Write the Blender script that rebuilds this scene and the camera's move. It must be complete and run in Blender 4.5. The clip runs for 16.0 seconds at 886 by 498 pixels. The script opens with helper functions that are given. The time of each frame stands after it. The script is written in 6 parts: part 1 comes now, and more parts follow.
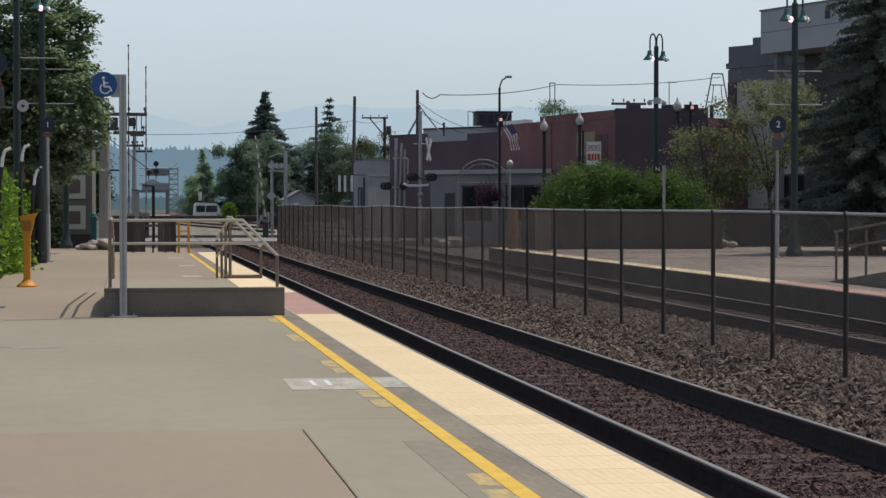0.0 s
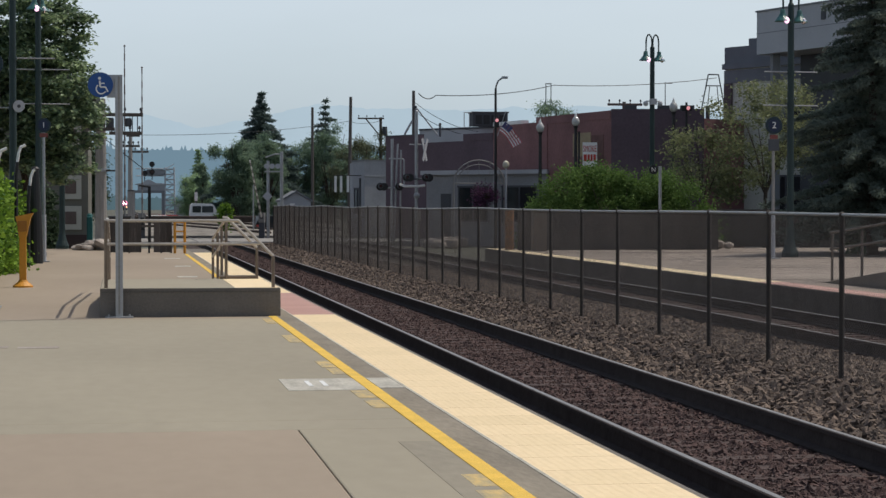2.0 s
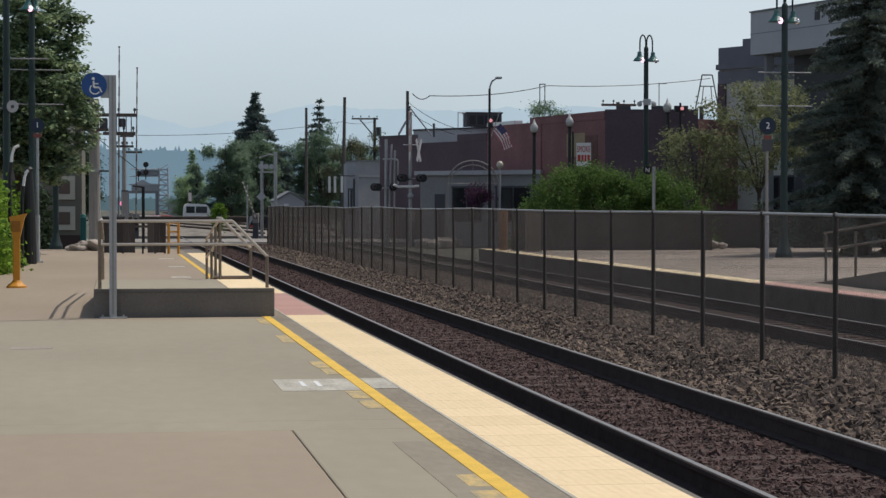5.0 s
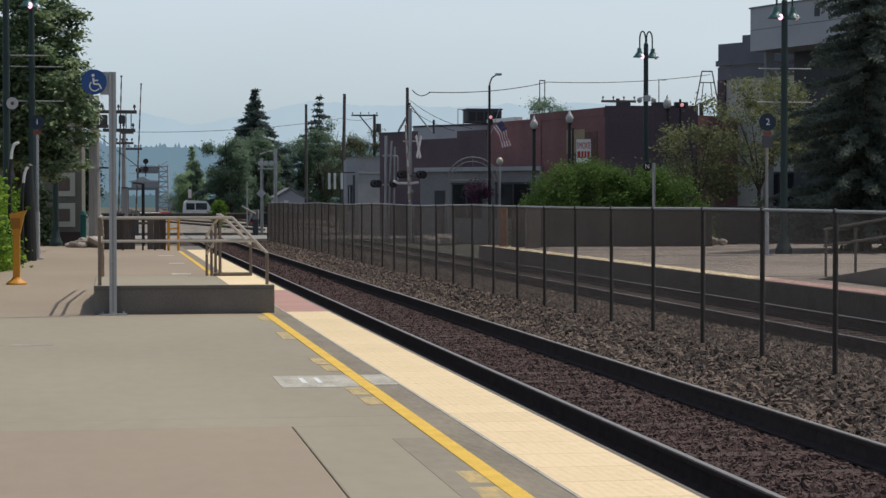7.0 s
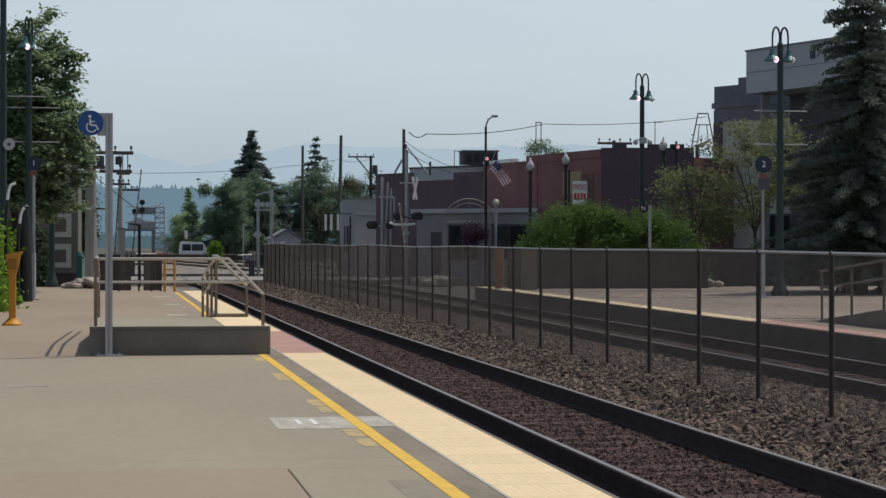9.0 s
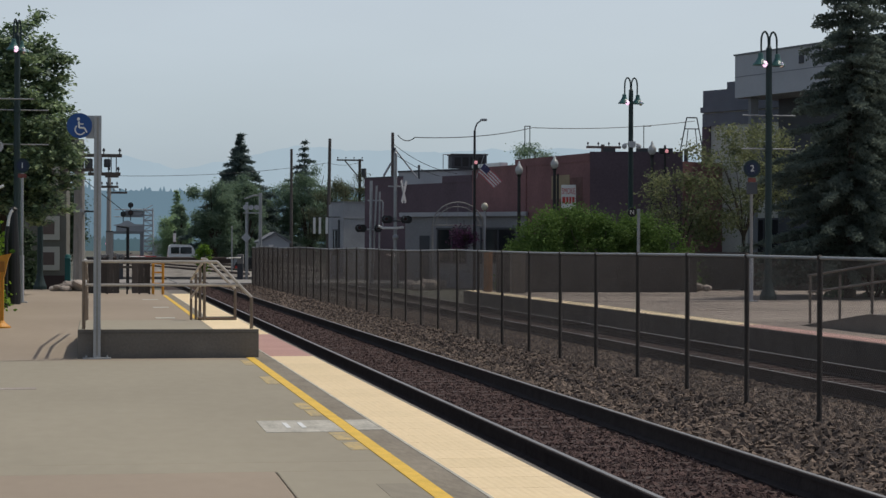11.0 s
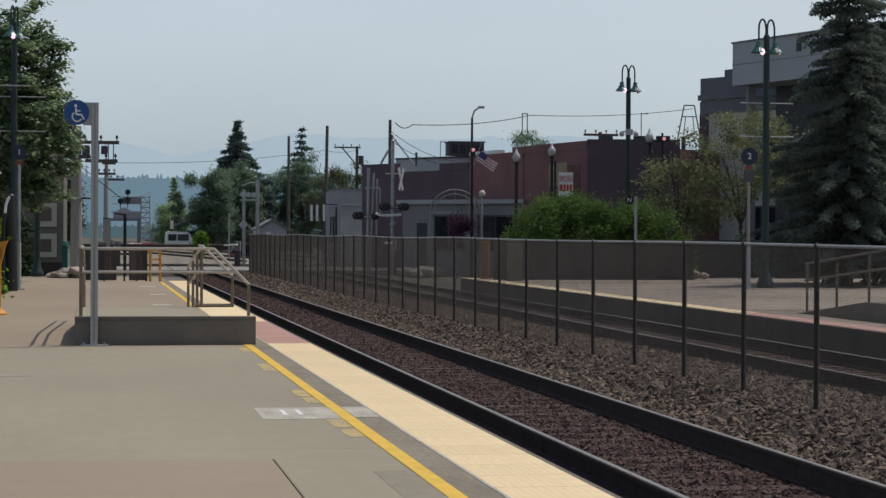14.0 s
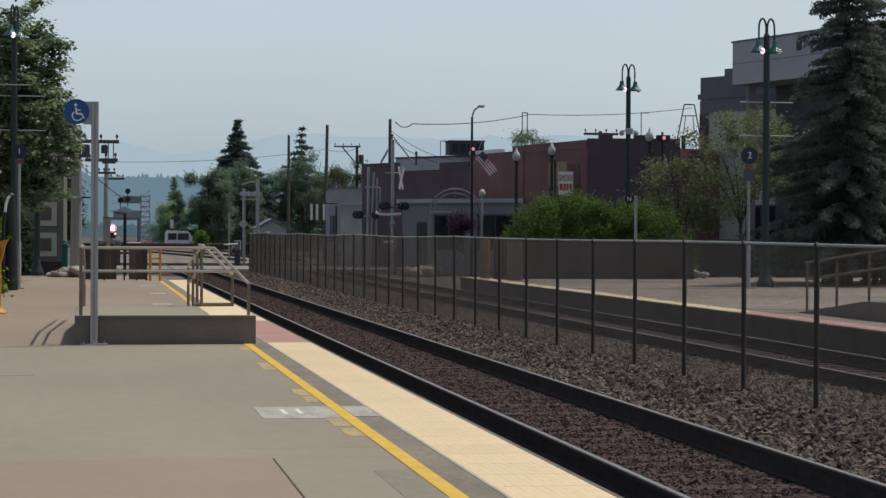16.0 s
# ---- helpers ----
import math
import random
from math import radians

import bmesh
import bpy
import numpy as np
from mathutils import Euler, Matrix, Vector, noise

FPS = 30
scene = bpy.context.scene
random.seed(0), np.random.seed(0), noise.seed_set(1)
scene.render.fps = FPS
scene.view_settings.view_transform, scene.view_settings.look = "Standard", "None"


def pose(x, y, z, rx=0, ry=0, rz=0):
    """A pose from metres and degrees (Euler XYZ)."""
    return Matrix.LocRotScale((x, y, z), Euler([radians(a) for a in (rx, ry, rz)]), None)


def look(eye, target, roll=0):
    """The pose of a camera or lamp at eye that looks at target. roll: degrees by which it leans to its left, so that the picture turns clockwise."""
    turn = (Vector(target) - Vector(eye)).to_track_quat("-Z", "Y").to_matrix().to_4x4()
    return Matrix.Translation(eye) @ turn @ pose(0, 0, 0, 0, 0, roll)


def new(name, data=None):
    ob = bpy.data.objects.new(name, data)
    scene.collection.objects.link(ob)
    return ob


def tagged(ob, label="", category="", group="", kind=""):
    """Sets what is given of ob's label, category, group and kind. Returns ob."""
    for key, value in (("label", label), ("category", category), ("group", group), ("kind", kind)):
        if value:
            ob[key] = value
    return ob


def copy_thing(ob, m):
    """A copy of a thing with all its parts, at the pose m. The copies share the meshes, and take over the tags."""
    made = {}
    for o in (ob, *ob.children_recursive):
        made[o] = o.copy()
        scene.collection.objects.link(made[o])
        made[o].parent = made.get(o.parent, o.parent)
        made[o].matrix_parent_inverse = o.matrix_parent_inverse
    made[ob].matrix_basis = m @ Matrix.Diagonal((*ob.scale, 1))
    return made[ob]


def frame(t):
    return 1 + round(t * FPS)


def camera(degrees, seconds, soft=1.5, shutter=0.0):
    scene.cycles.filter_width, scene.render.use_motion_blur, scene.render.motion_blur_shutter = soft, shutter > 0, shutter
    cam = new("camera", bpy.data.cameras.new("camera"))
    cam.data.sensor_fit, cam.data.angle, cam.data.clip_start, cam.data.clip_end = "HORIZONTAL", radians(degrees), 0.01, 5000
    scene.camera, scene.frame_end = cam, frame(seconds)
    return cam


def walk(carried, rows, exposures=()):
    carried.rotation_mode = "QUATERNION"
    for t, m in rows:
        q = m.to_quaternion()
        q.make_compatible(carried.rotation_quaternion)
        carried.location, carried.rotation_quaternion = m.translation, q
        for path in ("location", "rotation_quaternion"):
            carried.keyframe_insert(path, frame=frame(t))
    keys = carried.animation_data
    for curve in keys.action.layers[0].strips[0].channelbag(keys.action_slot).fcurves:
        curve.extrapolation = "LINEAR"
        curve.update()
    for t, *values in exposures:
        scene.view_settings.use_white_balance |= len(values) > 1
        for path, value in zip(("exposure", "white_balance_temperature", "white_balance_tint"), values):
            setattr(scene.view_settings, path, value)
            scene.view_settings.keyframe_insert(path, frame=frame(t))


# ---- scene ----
cam = camera(24.57, 16.0, soft=1.45)
EYE = 1.5
# seconds, yaw, pitch, roll of the hand-held camera, which stays in one spot
ROWS = [
    (0.0, -8.873, -1.179, 0.000), (0.5, -8.916, -1.241, 0.020), (1.0, -8.973, -1.177, -0.030),
    (1.5, -8.979, -1.176, -0.010), (2.0, -8.984, -1.162, -0.033), (2.5, -9.014, -1.156, -0.060),
    (3.0, -9.072, -1.048, -0.070), (3.5, -9.162, -1.121, -0.025), (4.0, -9.143, -1.166, -0.040),
    (6.5, -9.184, -1.124, -0.019), (7.0, -9.157, -1.249, 0.010), (7.5, -9.163, -1.249, 0.020),
    (8.0, -9.140, -1.257, -0.010), (8.5, -9.230, -0.589, -0.010), (9.0, -9.263, -0.080, -0.091),
    (9.2, -9.242, 0.175, -0.122), (11.3, -9.600, 0.010, -0.222), (11.5, -9.563, 0.019, -0.222),
    (12.0, -9.469, 0.073, -0.215), (12.5, -9.659, -0.335, -0.300), (13.0, -9.709, -0.340, -0.295),
    (13.5, -9.661, -0.335, -0.298), (14.5, -9.661, -0.335, -0.298), (15.0, -9.660, -0.328, -0.290),
    (15.5, -9.661, -0.359, -0.299), (16.0, -9.661, -0.359, -0.299),
]
EXPOSURES = [(0.0, 0.0), (8.0, 0.0), (9.0, -0.1), (11.3, -0.21), (12.0, -0.21), (12.6, -0.17), (16.0, -0.17)]
walk(cam, [(t, pose(0, 0, EYE, 90 + pitch, roll, yaw)) for t, yaw, pitch, roll in ROWS], EXPOSURES)

# ---- light: a high hazy summer sun beyond the tracks ----
SUN_ELEV, SUN_X, SUN_Y = 62.0, 0.94, 0.34
world = bpy.data.worlds.new("hazy_sky")
scene.world = world
world.use_nodes = True
wn = world.node_tree
sky = wn.nodes.new("ShaderNodeTexSky")
sky.sky_type, sky.sun_disc = "NISHITA", False
sky.sun_elevation, sky.sun_rotation = radians(SUN_ELEV), math.atan2(SUN_X, SUN_Y)
sky.air_density, sky.dust_density, sky.ozone_density, sky.altitude = 1.0, 3.0, 1.0, 20
# a summer sky, whitened by haze that thickens towards the horizon
co_w = wn.nodes.new("ShaderNodeTexCoord")
sep_w = wn.nodes.new("ShaderNodeSeparateXYZ")
wn.links.new(co_w.outputs["Generated"], sep_w.inputs[0])
ramp_w = wn.nodes.new("ShaderNodeValToRGB")
ramp_w.color_ramp.interpolation = "EASE"
ramp_w.color_ramp.elements[0].position, ramp_w.color_ramp.elements[1].position = 0.0, 0.5
ramp_w.color_ramp.elements[0].color, ramp_w.color_ramp.elements[1].color = (3.2, 4.2, 5.15, 1), (0.62, 0.74, 0.95, 1)
mid_w = ramp_w.color_ramp.elements.new(0.14)
mid_w.color = (4.0, 4.4, 4.85, 1)
wn.links.new(sep_w.outputs[2], ramp_w.inputs[0])
cloud_w = wn.nodes.new("ShaderNodeTexNoise")
cloud_w.inputs["Scale"].default_value, cloud_w.inputs["Detail"].default_value = 4.0, 5
stretch_w = wn.nodes.new("ShaderNodeMapping")
stretch_w.inputs["Scale"].default_value = (1, 1, 3.5)
wn.links.new(co_w.outputs["Generated"], stretch_w.inputs[0])
wn.links.new(stretch_w.outputs[0], cloud_w.inputs["Vector"])
soft_w = wn.nodes.new("ShaderNodeMapRange")
soft_w.inputs[1].default_value, soft_w.inputs[2].default_value = 0.3, 0.7
soft_w.inputs[3].default_value, soft_w.inputs[4].default_value = 0.95, 1.07
wn.links.new(cloud_w.outputs["Fac"], soft_w.inputs[0])
veil_w = wn.nodes.new("ShaderNodeVectorMath")
veil_w.operation = "SCALE"
wn.links.new(ramp_w.outputs[0], veil_w.inputs[0])
wn.links.new(soft_w.outputs[0], veil_w.inputs["Scale"])
sum_w = wn.nodes.new("ShaderNodeVectorMath")
sum_w.operation = "ADD"
thin_w = wn.nodes.new("ShaderNodeVectorMath")
thin_w.operation = "SCALE"
thin_w.inputs["Scale"].default_value = 0.62
wn.links.new(sky.outputs[0], thin_w.inputs[0])
wn.links.new(thin_w.outputs[0], sum_w.inputs[0])
wn.links.new(veil_w.outputs[0], sum_w.inputs[1])
wn.links.new(sum_w.outputs[0], wn.nodes["Background"].inputs[0])
wn.nodes["Background"].inputs[1].default_value = 0.10
sun_data = bpy.data.lights.new("sun", "SUN")
sun_data.energy, sun_data.angle, sun_data.color = 2.7, radians(0.6), (1.0, 0.935, 0.83)
sun = new("sun", sun_data)
flat = math.hypot(SUN_X, SUN_Y)
sun.matrix_world = look((SUN_X * 50, SUN_Y * 50, 50 * flat * math.tan(radians(SUN_ELEV))), (0, 0, 0))


# ---- materials ----
def mat(name, c, rough=0.8, metal=0.0, vary=0.25, scale=1.2, fine=30.0, bump=0.25, spec=0.4, c2=None, piece=0.0, glow=None, transmit=0.0, stretch=None, grain=0.4):
    """A surface with colour c, mottled at two sizes towards c2 (or darker), with fine relief."""
    m = bpy.data.materials.new(name)
    m.use_nodes = True
    nt = m.node_tree
    b = nt.nodes["Principled BSDF"]
    b.inputs["Roughness"].default_value = rough
    b.inputs["Metallic"].default_value = metal
    b.inputs["Specular IOR Level"].default_value = spec
    co = nt.nodes.new("ShaderNodeTexCoord")
    src = co.outputs["Object"]
    if stretch:
        mp = nt.nodes.new("ShaderNodeMapping")
        mp.inputs["Scale"].default_value = stretch
        nt.links.new(src, mp.inputs[0])
        src = mp.outputs[0]
    n1 = nt.nodes.new("ShaderNodeTexNoise")
    n1.inputs["Scale"].default_value, n1.inputs["Detail"].default_value = scale, 5
    n2 = nt.nodes.new("ShaderNodeTexNoise")
    n2.inputs["Scale"].default_value, n2.inputs["Detail"].default_value = fine, 4
    nt.links.new(src, n1.inputs["Vector"])
    nt.links.new(src, n2.inputs["Vector"])
    add = nt.nodes.new("ShaderNodeMath")
    add.operation = "MULTIPLY_ADD"
    add.inputs[1].default_value = grain
    nt.links.new(n2.outputs["Fac"], add.inputs[0])
    sub = nt.nodes.new("ShaderNodeMath")
    sub.operation = "MULTIPLY_ADD"
    sub.inputs[1].default_value, sub.inputs[2].default_value = 1 - grain, 0.0
    nt.links.new(n1.outputs["Fac"], sub.inputs[0])
    nt.links.new(sub.outputs[0], add.inputs[2])
    last = add.outputs[0]
    if piece:
        oi = nt.nodes.new("ShaderNodeObjectInfo")
        pm = nt.nodes.new("ShaderNodeMath")
        pm.operation = "MULTIPLY_ADD"
        pm.inputs[1].default_value, pm.inputs[2].default_value = piece, -piece / 2
        nt.links.new(oi.outputs["Random"], pm.inputs[0])
        pa = nt.nodes.new("ShaderNodeMath")
        nt.links.new(pm.outputs[0], pa.inputs[0])
        nt.links.new(last, pa.inputs[1])
        last = pa.outputs[0]
    ramp = nt.nodes.new("ShaderNodeValToRGB")
    dark = c2 or tuple(v * (1 - vary) for v in c)
    lite = tuple(min(1, v * (1 + vary * 0.6)) for v in c)
    ramp.color_ramp.elements[0].position, ramp.color_ramp.elements[1].position = 0.33, 0.68
    ramp.color_ramp.elements[0].color, ramp.color_ramp.elements[1].color = (*dark, 1), (*lite, 1)
    nt.links.new(last, ramp.inputs[0])
    nt.links.new(ramp.outputs[0], b.inputs["Base Color"])
    if bump:
        bp = nt.nodes.new("ShaderNodeBump")
        bp.inputs["Strength"].default_value, bp.inputs["Distance"].default_value = bump, 0.02
        nt.links.new(n2.outputs["Fac"], bp.inputs["Height"])
        nt.links.new(bp.outputs[0], b.inputs["Normal"])
    if transmit:
        b.inputs["Transmission Weight"].default_value = transmit
    if glow:
        b.inputs["Emission Color"].default_value = (*glow[:3], 1)
        b.inputs["Emission Strength"].default_value = glow[3]
    return m


def leaf_mat(name, c, c2, through_it=0.35, start=0.0, gloss=0.2):
    """Leaves: varied from leaf to leaf, and letting some light through."""
    m = bpy.data.materials.new(name)
    m.use_nodes = True
    nt = m.node_tree
    b = nt.nodes["Principled BSDF"]
    b.inputs["Roughness"].default_value = 0.85 - gloss * 0.6
    b.inputs["Specular IOR Level"].default_value = gloss
    geo = nt.nodes.new("ShaderNodeNewGeometry")
    ramp = nt.nodes.new("ShaderNodeValToRGB")
    ramp.color_ramp.elements[0].color, ramp.color_ramp.elements[1].color = (*c2, 1), (*c, 1)
    ramp.color_ramp.elements[0].position = start
    co = nt.nodes.new("ShaderNodeTexCoord")
    nz_l = nt.nodes.new("ShaderNodeTexNoise")
    nz_l.inputs["Scale"].default_value, nz_l.inputs["Detail"].default_value = 0.9, 2
    nt.links.new(co.outputs["Object"], nz_l.inputs["Vector"])
    bough = nt.nodes.new("ShaderNodeMath")
    bough.operation = "MULTIPLY_ADD"
    bough.inputs[1].default_value, bough.inputs[2].default_value = 1.3, -0.65
    nt.links.new(nz_l.outputs["Fac"], bough.inputs[0])
    both = nt.nodes.new("ShaderNodeMath")
    nt.links.new(bough.outputs[0], both.inputs[0])
    nt.links.new(geo.outputs["Random Per Island"], both.inputs[1])
    nt.links.new(both.outputs[0], ramp.inputs[0])
    nt.links.new(ramp.outputs[0], b.inputs["Base Color"])
    tr = nt.nodes.new("ShaderNodeBsdfTranslucent")
    nt.links.new(ramp.outputs[0], tr.inputs[0])
    mix = nt.nodes.new("ShaderNodeMixShader")
    mix.inputs[0].default_value = through_it
    nt.links.new(b.outputs[0], mix.inputs[1])
    nt.links.new(tr.outputs[0], mix.inputs[2])
    nt.links.new(mix.outputs[0], nt.nodes["Material Output"].inputs[0])
    return m


def stone_mat(name, c, c2):
    """Crushed stone: each stone its own shade."""
    m = mat(name, c, 0.95, bump=0.4, fine=60)
    nt = m.node_tree
    geo = nt.nodes.new("ShaderNodeNewGeometry")
    ramp = nt.nodes.new("ShaderNodeValToRGB")
    ramp.color_ramp.elements[0].color, ramp.color_ramp.elements[1].color = (*c2, 1), (*c, 1)
    ramp.color_ramp.elements[1].position = 0.9
    nt.links.new(geo.outputs["Random Per Island"], ramp.inputs[0])
    nt.links.new(ramp.outputs[0], nt.nodes["Principled BSDF"].inputs["Base Color"])
    return m


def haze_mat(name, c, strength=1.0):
    """Far distance behind miles of bright haze, painted as a plain glowing backdrop colour."""
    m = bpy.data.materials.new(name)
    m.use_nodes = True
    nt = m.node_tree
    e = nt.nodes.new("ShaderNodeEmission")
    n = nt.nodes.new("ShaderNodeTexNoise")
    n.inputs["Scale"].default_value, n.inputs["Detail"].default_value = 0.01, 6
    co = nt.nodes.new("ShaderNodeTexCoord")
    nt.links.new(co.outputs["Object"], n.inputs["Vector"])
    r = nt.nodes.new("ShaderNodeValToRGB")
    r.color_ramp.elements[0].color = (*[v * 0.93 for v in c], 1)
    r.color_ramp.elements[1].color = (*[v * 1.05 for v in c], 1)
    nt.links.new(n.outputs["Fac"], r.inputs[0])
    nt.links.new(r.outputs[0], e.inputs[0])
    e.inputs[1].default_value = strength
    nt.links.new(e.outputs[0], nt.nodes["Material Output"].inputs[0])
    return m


M_CONC = mat("platform_concrete", (0.318, 0.284, 0.215), 0.9, vary=0.16, scale=0.3, fine=9, bump=0.06, stretch=(0.75, 0.34, 1), grain=0.22)
M_CONC_B = mat("brown_concrete", (0.322, 0.262, 0.199), 0.9, vary=0.14, scale=0.3, fine=9, bump=0.06, stretch=(0.75, 0.34, 1), grain=0.22)
M_CONC_D = mat("weathered_shaded_concrete", (0.162, 0.146, 0.128), 0.92, vary=0.25, scale=1.5, fine=30)
M_STRIP = mat("border_concrete", (0.25, 0.217, 0.168), 0.9, vary=0.28, scale=3, fine=22, stretch=(1, 0.3, 1))
M_TACT = mat("cream_tactile", (0.87, 0.70, 0.455), 0.75, vary=0.08, scale=1.3, fine=18, bump=0.1, c2=(0.77, 0.61, 0.37), piece=0.13, stretch=(1, 0.4, 1))
M_PINK = mat("pink_tactile", (0.53, 0.325, 0.275), 0.8, vary=0.15, scale=0.8, fine=20, piece=0.1, c2=(0.46, 0.27, 0.235))
M_YELLOW = mat("yellow_paint", (0.78, 0.50, 0.07), 0.7, vary=0.18, scale=4, fine=60)
M_TAPE = mat("worn_tape", (0.56, 0.40, 0.15), 0.8, c2=(0.28, 0.255, 0.19), scale=9, fine=26, stretch=(1, 0.35, 1))
M_PLATE = mat("pale_plate", (0.50, 0.475, 0.41), 0.7, c2=(0.30, 0.28, 0.235), scale=6, fine=30, stretch=(1, 0.35, 1))
M_PATCH = mat("repaired_concrete", (0.288, 0.257, 0.199), 0.9, vary=0.2, scale=0.6, fine=14, stretch=(0.75, 0.34, 1))
M_JOINT = mat("joint_dark", (0.09, 0.08, 0.07), 0.9)
M_BALLAST = mat("ballast_grey", (0.092, 0.074, 0.061), 0.95, vary=0.5, scale=9, fine=45, bump=1.0)
M_BALLAST_R = mat("ballast_rusty", (0.05, 0.034, 0.03), 0.95, vary=0.5, scale=9, fine=45, bump=1.0)
M_TIE = mat("tie_wood", (0.07, 0.046, 0.04), 0.9, vary=0.4, scale=5, fine=40)
M_RAIL = mat("rail_steel_rusty", (0.055, 0.045, 0.042), 0.9, 0.0, vary=0.3, scale=6, spec=0.1)
M_RAILTOP = mat("rail_head_polished", (0.30, 0.29, 0.28), 0.5, 0.8, vary=0.15, scale=3, bump=0.05)
M_GROUND = mat("dry_ground", (0.10, 0.10, 0.075), 0.95, vary=0.4, scale=0.05, fine=1.5)
M_ROAD = mat("asphalt", (0.27, 0.255, 0.235), 0.9, vary=0.2, scale=0.4, fine=20)
# far platform colour lowered and streaked in place of tree shadow
M_PLAT2 = mat("far_platform_concrete", (0.315, 0.262, 0.22), 0.9, c2=(0.175, 0.145, 0.122), scale=0.35, fine=3, stretch=(0.5, 1.0, 1))
M_STEEL = mat("galvanised_steel", (0.36, 0.37, 0.38), 0.45, 0.6, vary=0.15, scale=4, bump=0.05)
M_RAILING = mat("railing_bronze", (0.22, 0.17, 0.13), 0.4, 0.7, vary=0.15, scale=6, bump=0.05)
M_RAMPRAIL = mat("dull_bronze_rail", (0.15, 0.125, 0.105), 0.6, 0.3, vary=0.2, scale=6)
# rails coloured lighter than the bronze posts
M_RAIL_L = mat("railing_bright", (0.52, 0.47, 0.41), 0.35, 0.6, vary=0.15, scale=6, bump=0.05)
M_FPOST = mat("fence_post_brown", (0.045, 0.036, 0.03), 0.7, 0.0, vary=0.3, scale=5)
M_FRAIL = mat("fence_rail_grey", (0.36, 0.36, 0.35), 0.5, 0.6, vary=0.15)
M_WIRE = mat("chain_link_wire", (0.13, 0.11, 0.095), 0.6, 0.3, vary=0.2)
M_GREEN = mat("dark_green_paint", (0.009, 0.028, 0.028), 0.6, vary=0.2, spec=0.5)
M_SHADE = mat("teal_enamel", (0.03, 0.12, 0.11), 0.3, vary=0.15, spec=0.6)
M_GLINT = mat("polished_reflector", (0.9, 0.86, 0.88), 0.12, 1.0, vary=0.02, bump=0)
M_BLUE = mat("blue_sign", (0.012, 0.07, 0.25), 0.4, vary=0.1)
M_NAVY = mat("navy_sign", (0.006, 0.016, 0.05), 0.4, vary=0.1)
M_WHITE = mat("white_paint", (0.75, 0.75, 0.73), 0.5, vary=0.08)
M_BLACK = mat("black_paint", (0.015, 0.015, 0.016), 0.5, vary=0.2)
M_RED = mat("red_paint", (0.5, 0.05, 0.04), 0.5, vary=0.12)
M_FADED = mat("faded_rusty_orange", (0.34, 0.17, 0.08), 0.8, vary=0.35, scale=5)
M_BROWNBOX = mat("brown_cabinet_paint", (0.17, 0.14, 0.115), 0.7, vary=0.2, scale=3)
M_DARKWALL = mat("dark_planter_wall", (0.075, 0.066, 0.06), 0.95, vary=0.3, scale=1.2, fine=14)
M_ORANGE = mat("orange_paint", (0.62, 0.27, 0.025), 0.45, vary=0.12)
M_BARK = mat("bark", (0.07, 0.055, 0.045), 0.95, vary=0.4, scale=6, fine=40, bump=0.6)
M_POLEWOOD = mat("pole_wood", (0.12, 0.105, 0.095), 0.95, vary=0.3, scale=3, fine=40, stretch=(4, 4, 0.5))
M_POLEGREY = mat("pole_wood_grey", (0.30, 0.285, 0.27), 0.95, vary=0.25, scale=3, fine=40, stretch=(4, 4, 0.5))
M_BRICK = mat("dark_red_brick", (0.235, 0.118, 0.118), 0.9, vary=0.3, scale=0.5, fine=9, bump=0.3)
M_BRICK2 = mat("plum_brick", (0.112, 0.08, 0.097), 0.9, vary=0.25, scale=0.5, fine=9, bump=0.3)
M_GREYWALL = mat("grey_stucco", (0.20, 0.21, 0.225), 0.9, vary=0.12, scale=0.6, fine=12)
M_PALEWALL = mat("pale_stucco", (0.42, 0.43, 0.455), 0.9, vary=0.1, scale=0.6, fine=12)
M_MIDWALL = mat("mid_grey_stucco", (0.31, 0.32, 0.34), 0.9, vary=0.18, scale=0.8, fine=12)
M_SHOPWALL = mat("storefront_stucco", (0.27, 0.275, 0.29), 0.9, vary=0.18, scale=0.8, fine=12)
M_FASCIA = mat("dark_fascia_concrete", (0.085, 0.072, 0.062), 0.95, vary=0.35, scale=1.5, fine=12)
M_BEIGE = mat("beige_wall", (0.17, 0.16, 0.132), 0.9, vary=0.12, scale=1)
M_TRIM = mat("cream_trim", (0.50, 0.47, 0.40), 0.8, vary=0.1)
M_MAROON = mat("maroon_wall", (0.065, 0.042, 0.038), 0.9, vary=0.2)
M_PARAPET = mat("slate_parapet", (0.15, 0.162, 0.19), 0.85, vary=0.15)
M_OLDWALL = mat("weathered_stucco", (0.50, 0.50, 0.455), 0.9, vary=0.14, scale=0.5, fine=10)
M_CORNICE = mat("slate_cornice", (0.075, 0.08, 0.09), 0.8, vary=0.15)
M_ROOF = mat("roofing", (0.10, 0.10, 0.105), 0.9, vary=0.2)
M_GLASS = mat("dark_glass", (0.02, 0.024, 0.028), 0.08, vary=0.1, bump=0, spec=0.6)
M_BLIND = mat("brown_blind", (0.14, 0.10, 0.085), 0.7)
M_WOODFENCE = mat("fence_boards", (0.085, 0.072, 0.065), 0.9, vary=0.35, scale=4, fine=30, stretch=(6, 6, 0.6), piece=0.4)
M_TEAL = mat("teal_plastic", (0.02, 0.13, 0.12), 0.5)
M_STONE = mat("pale_rock", (0.38, 0.33, 0.29), 0.95, vary=0.3, scale=3, piece=0.4)
M_STONES = stone_mat("shoulder_stones", (0.225, 0.168, 0.13), (0.042, 0.033, 0.03))
M_STONES_R = stone_mat("rusty_stones", (0.112, 0.069, 0.061), (0.048, 0.031, 0.029))
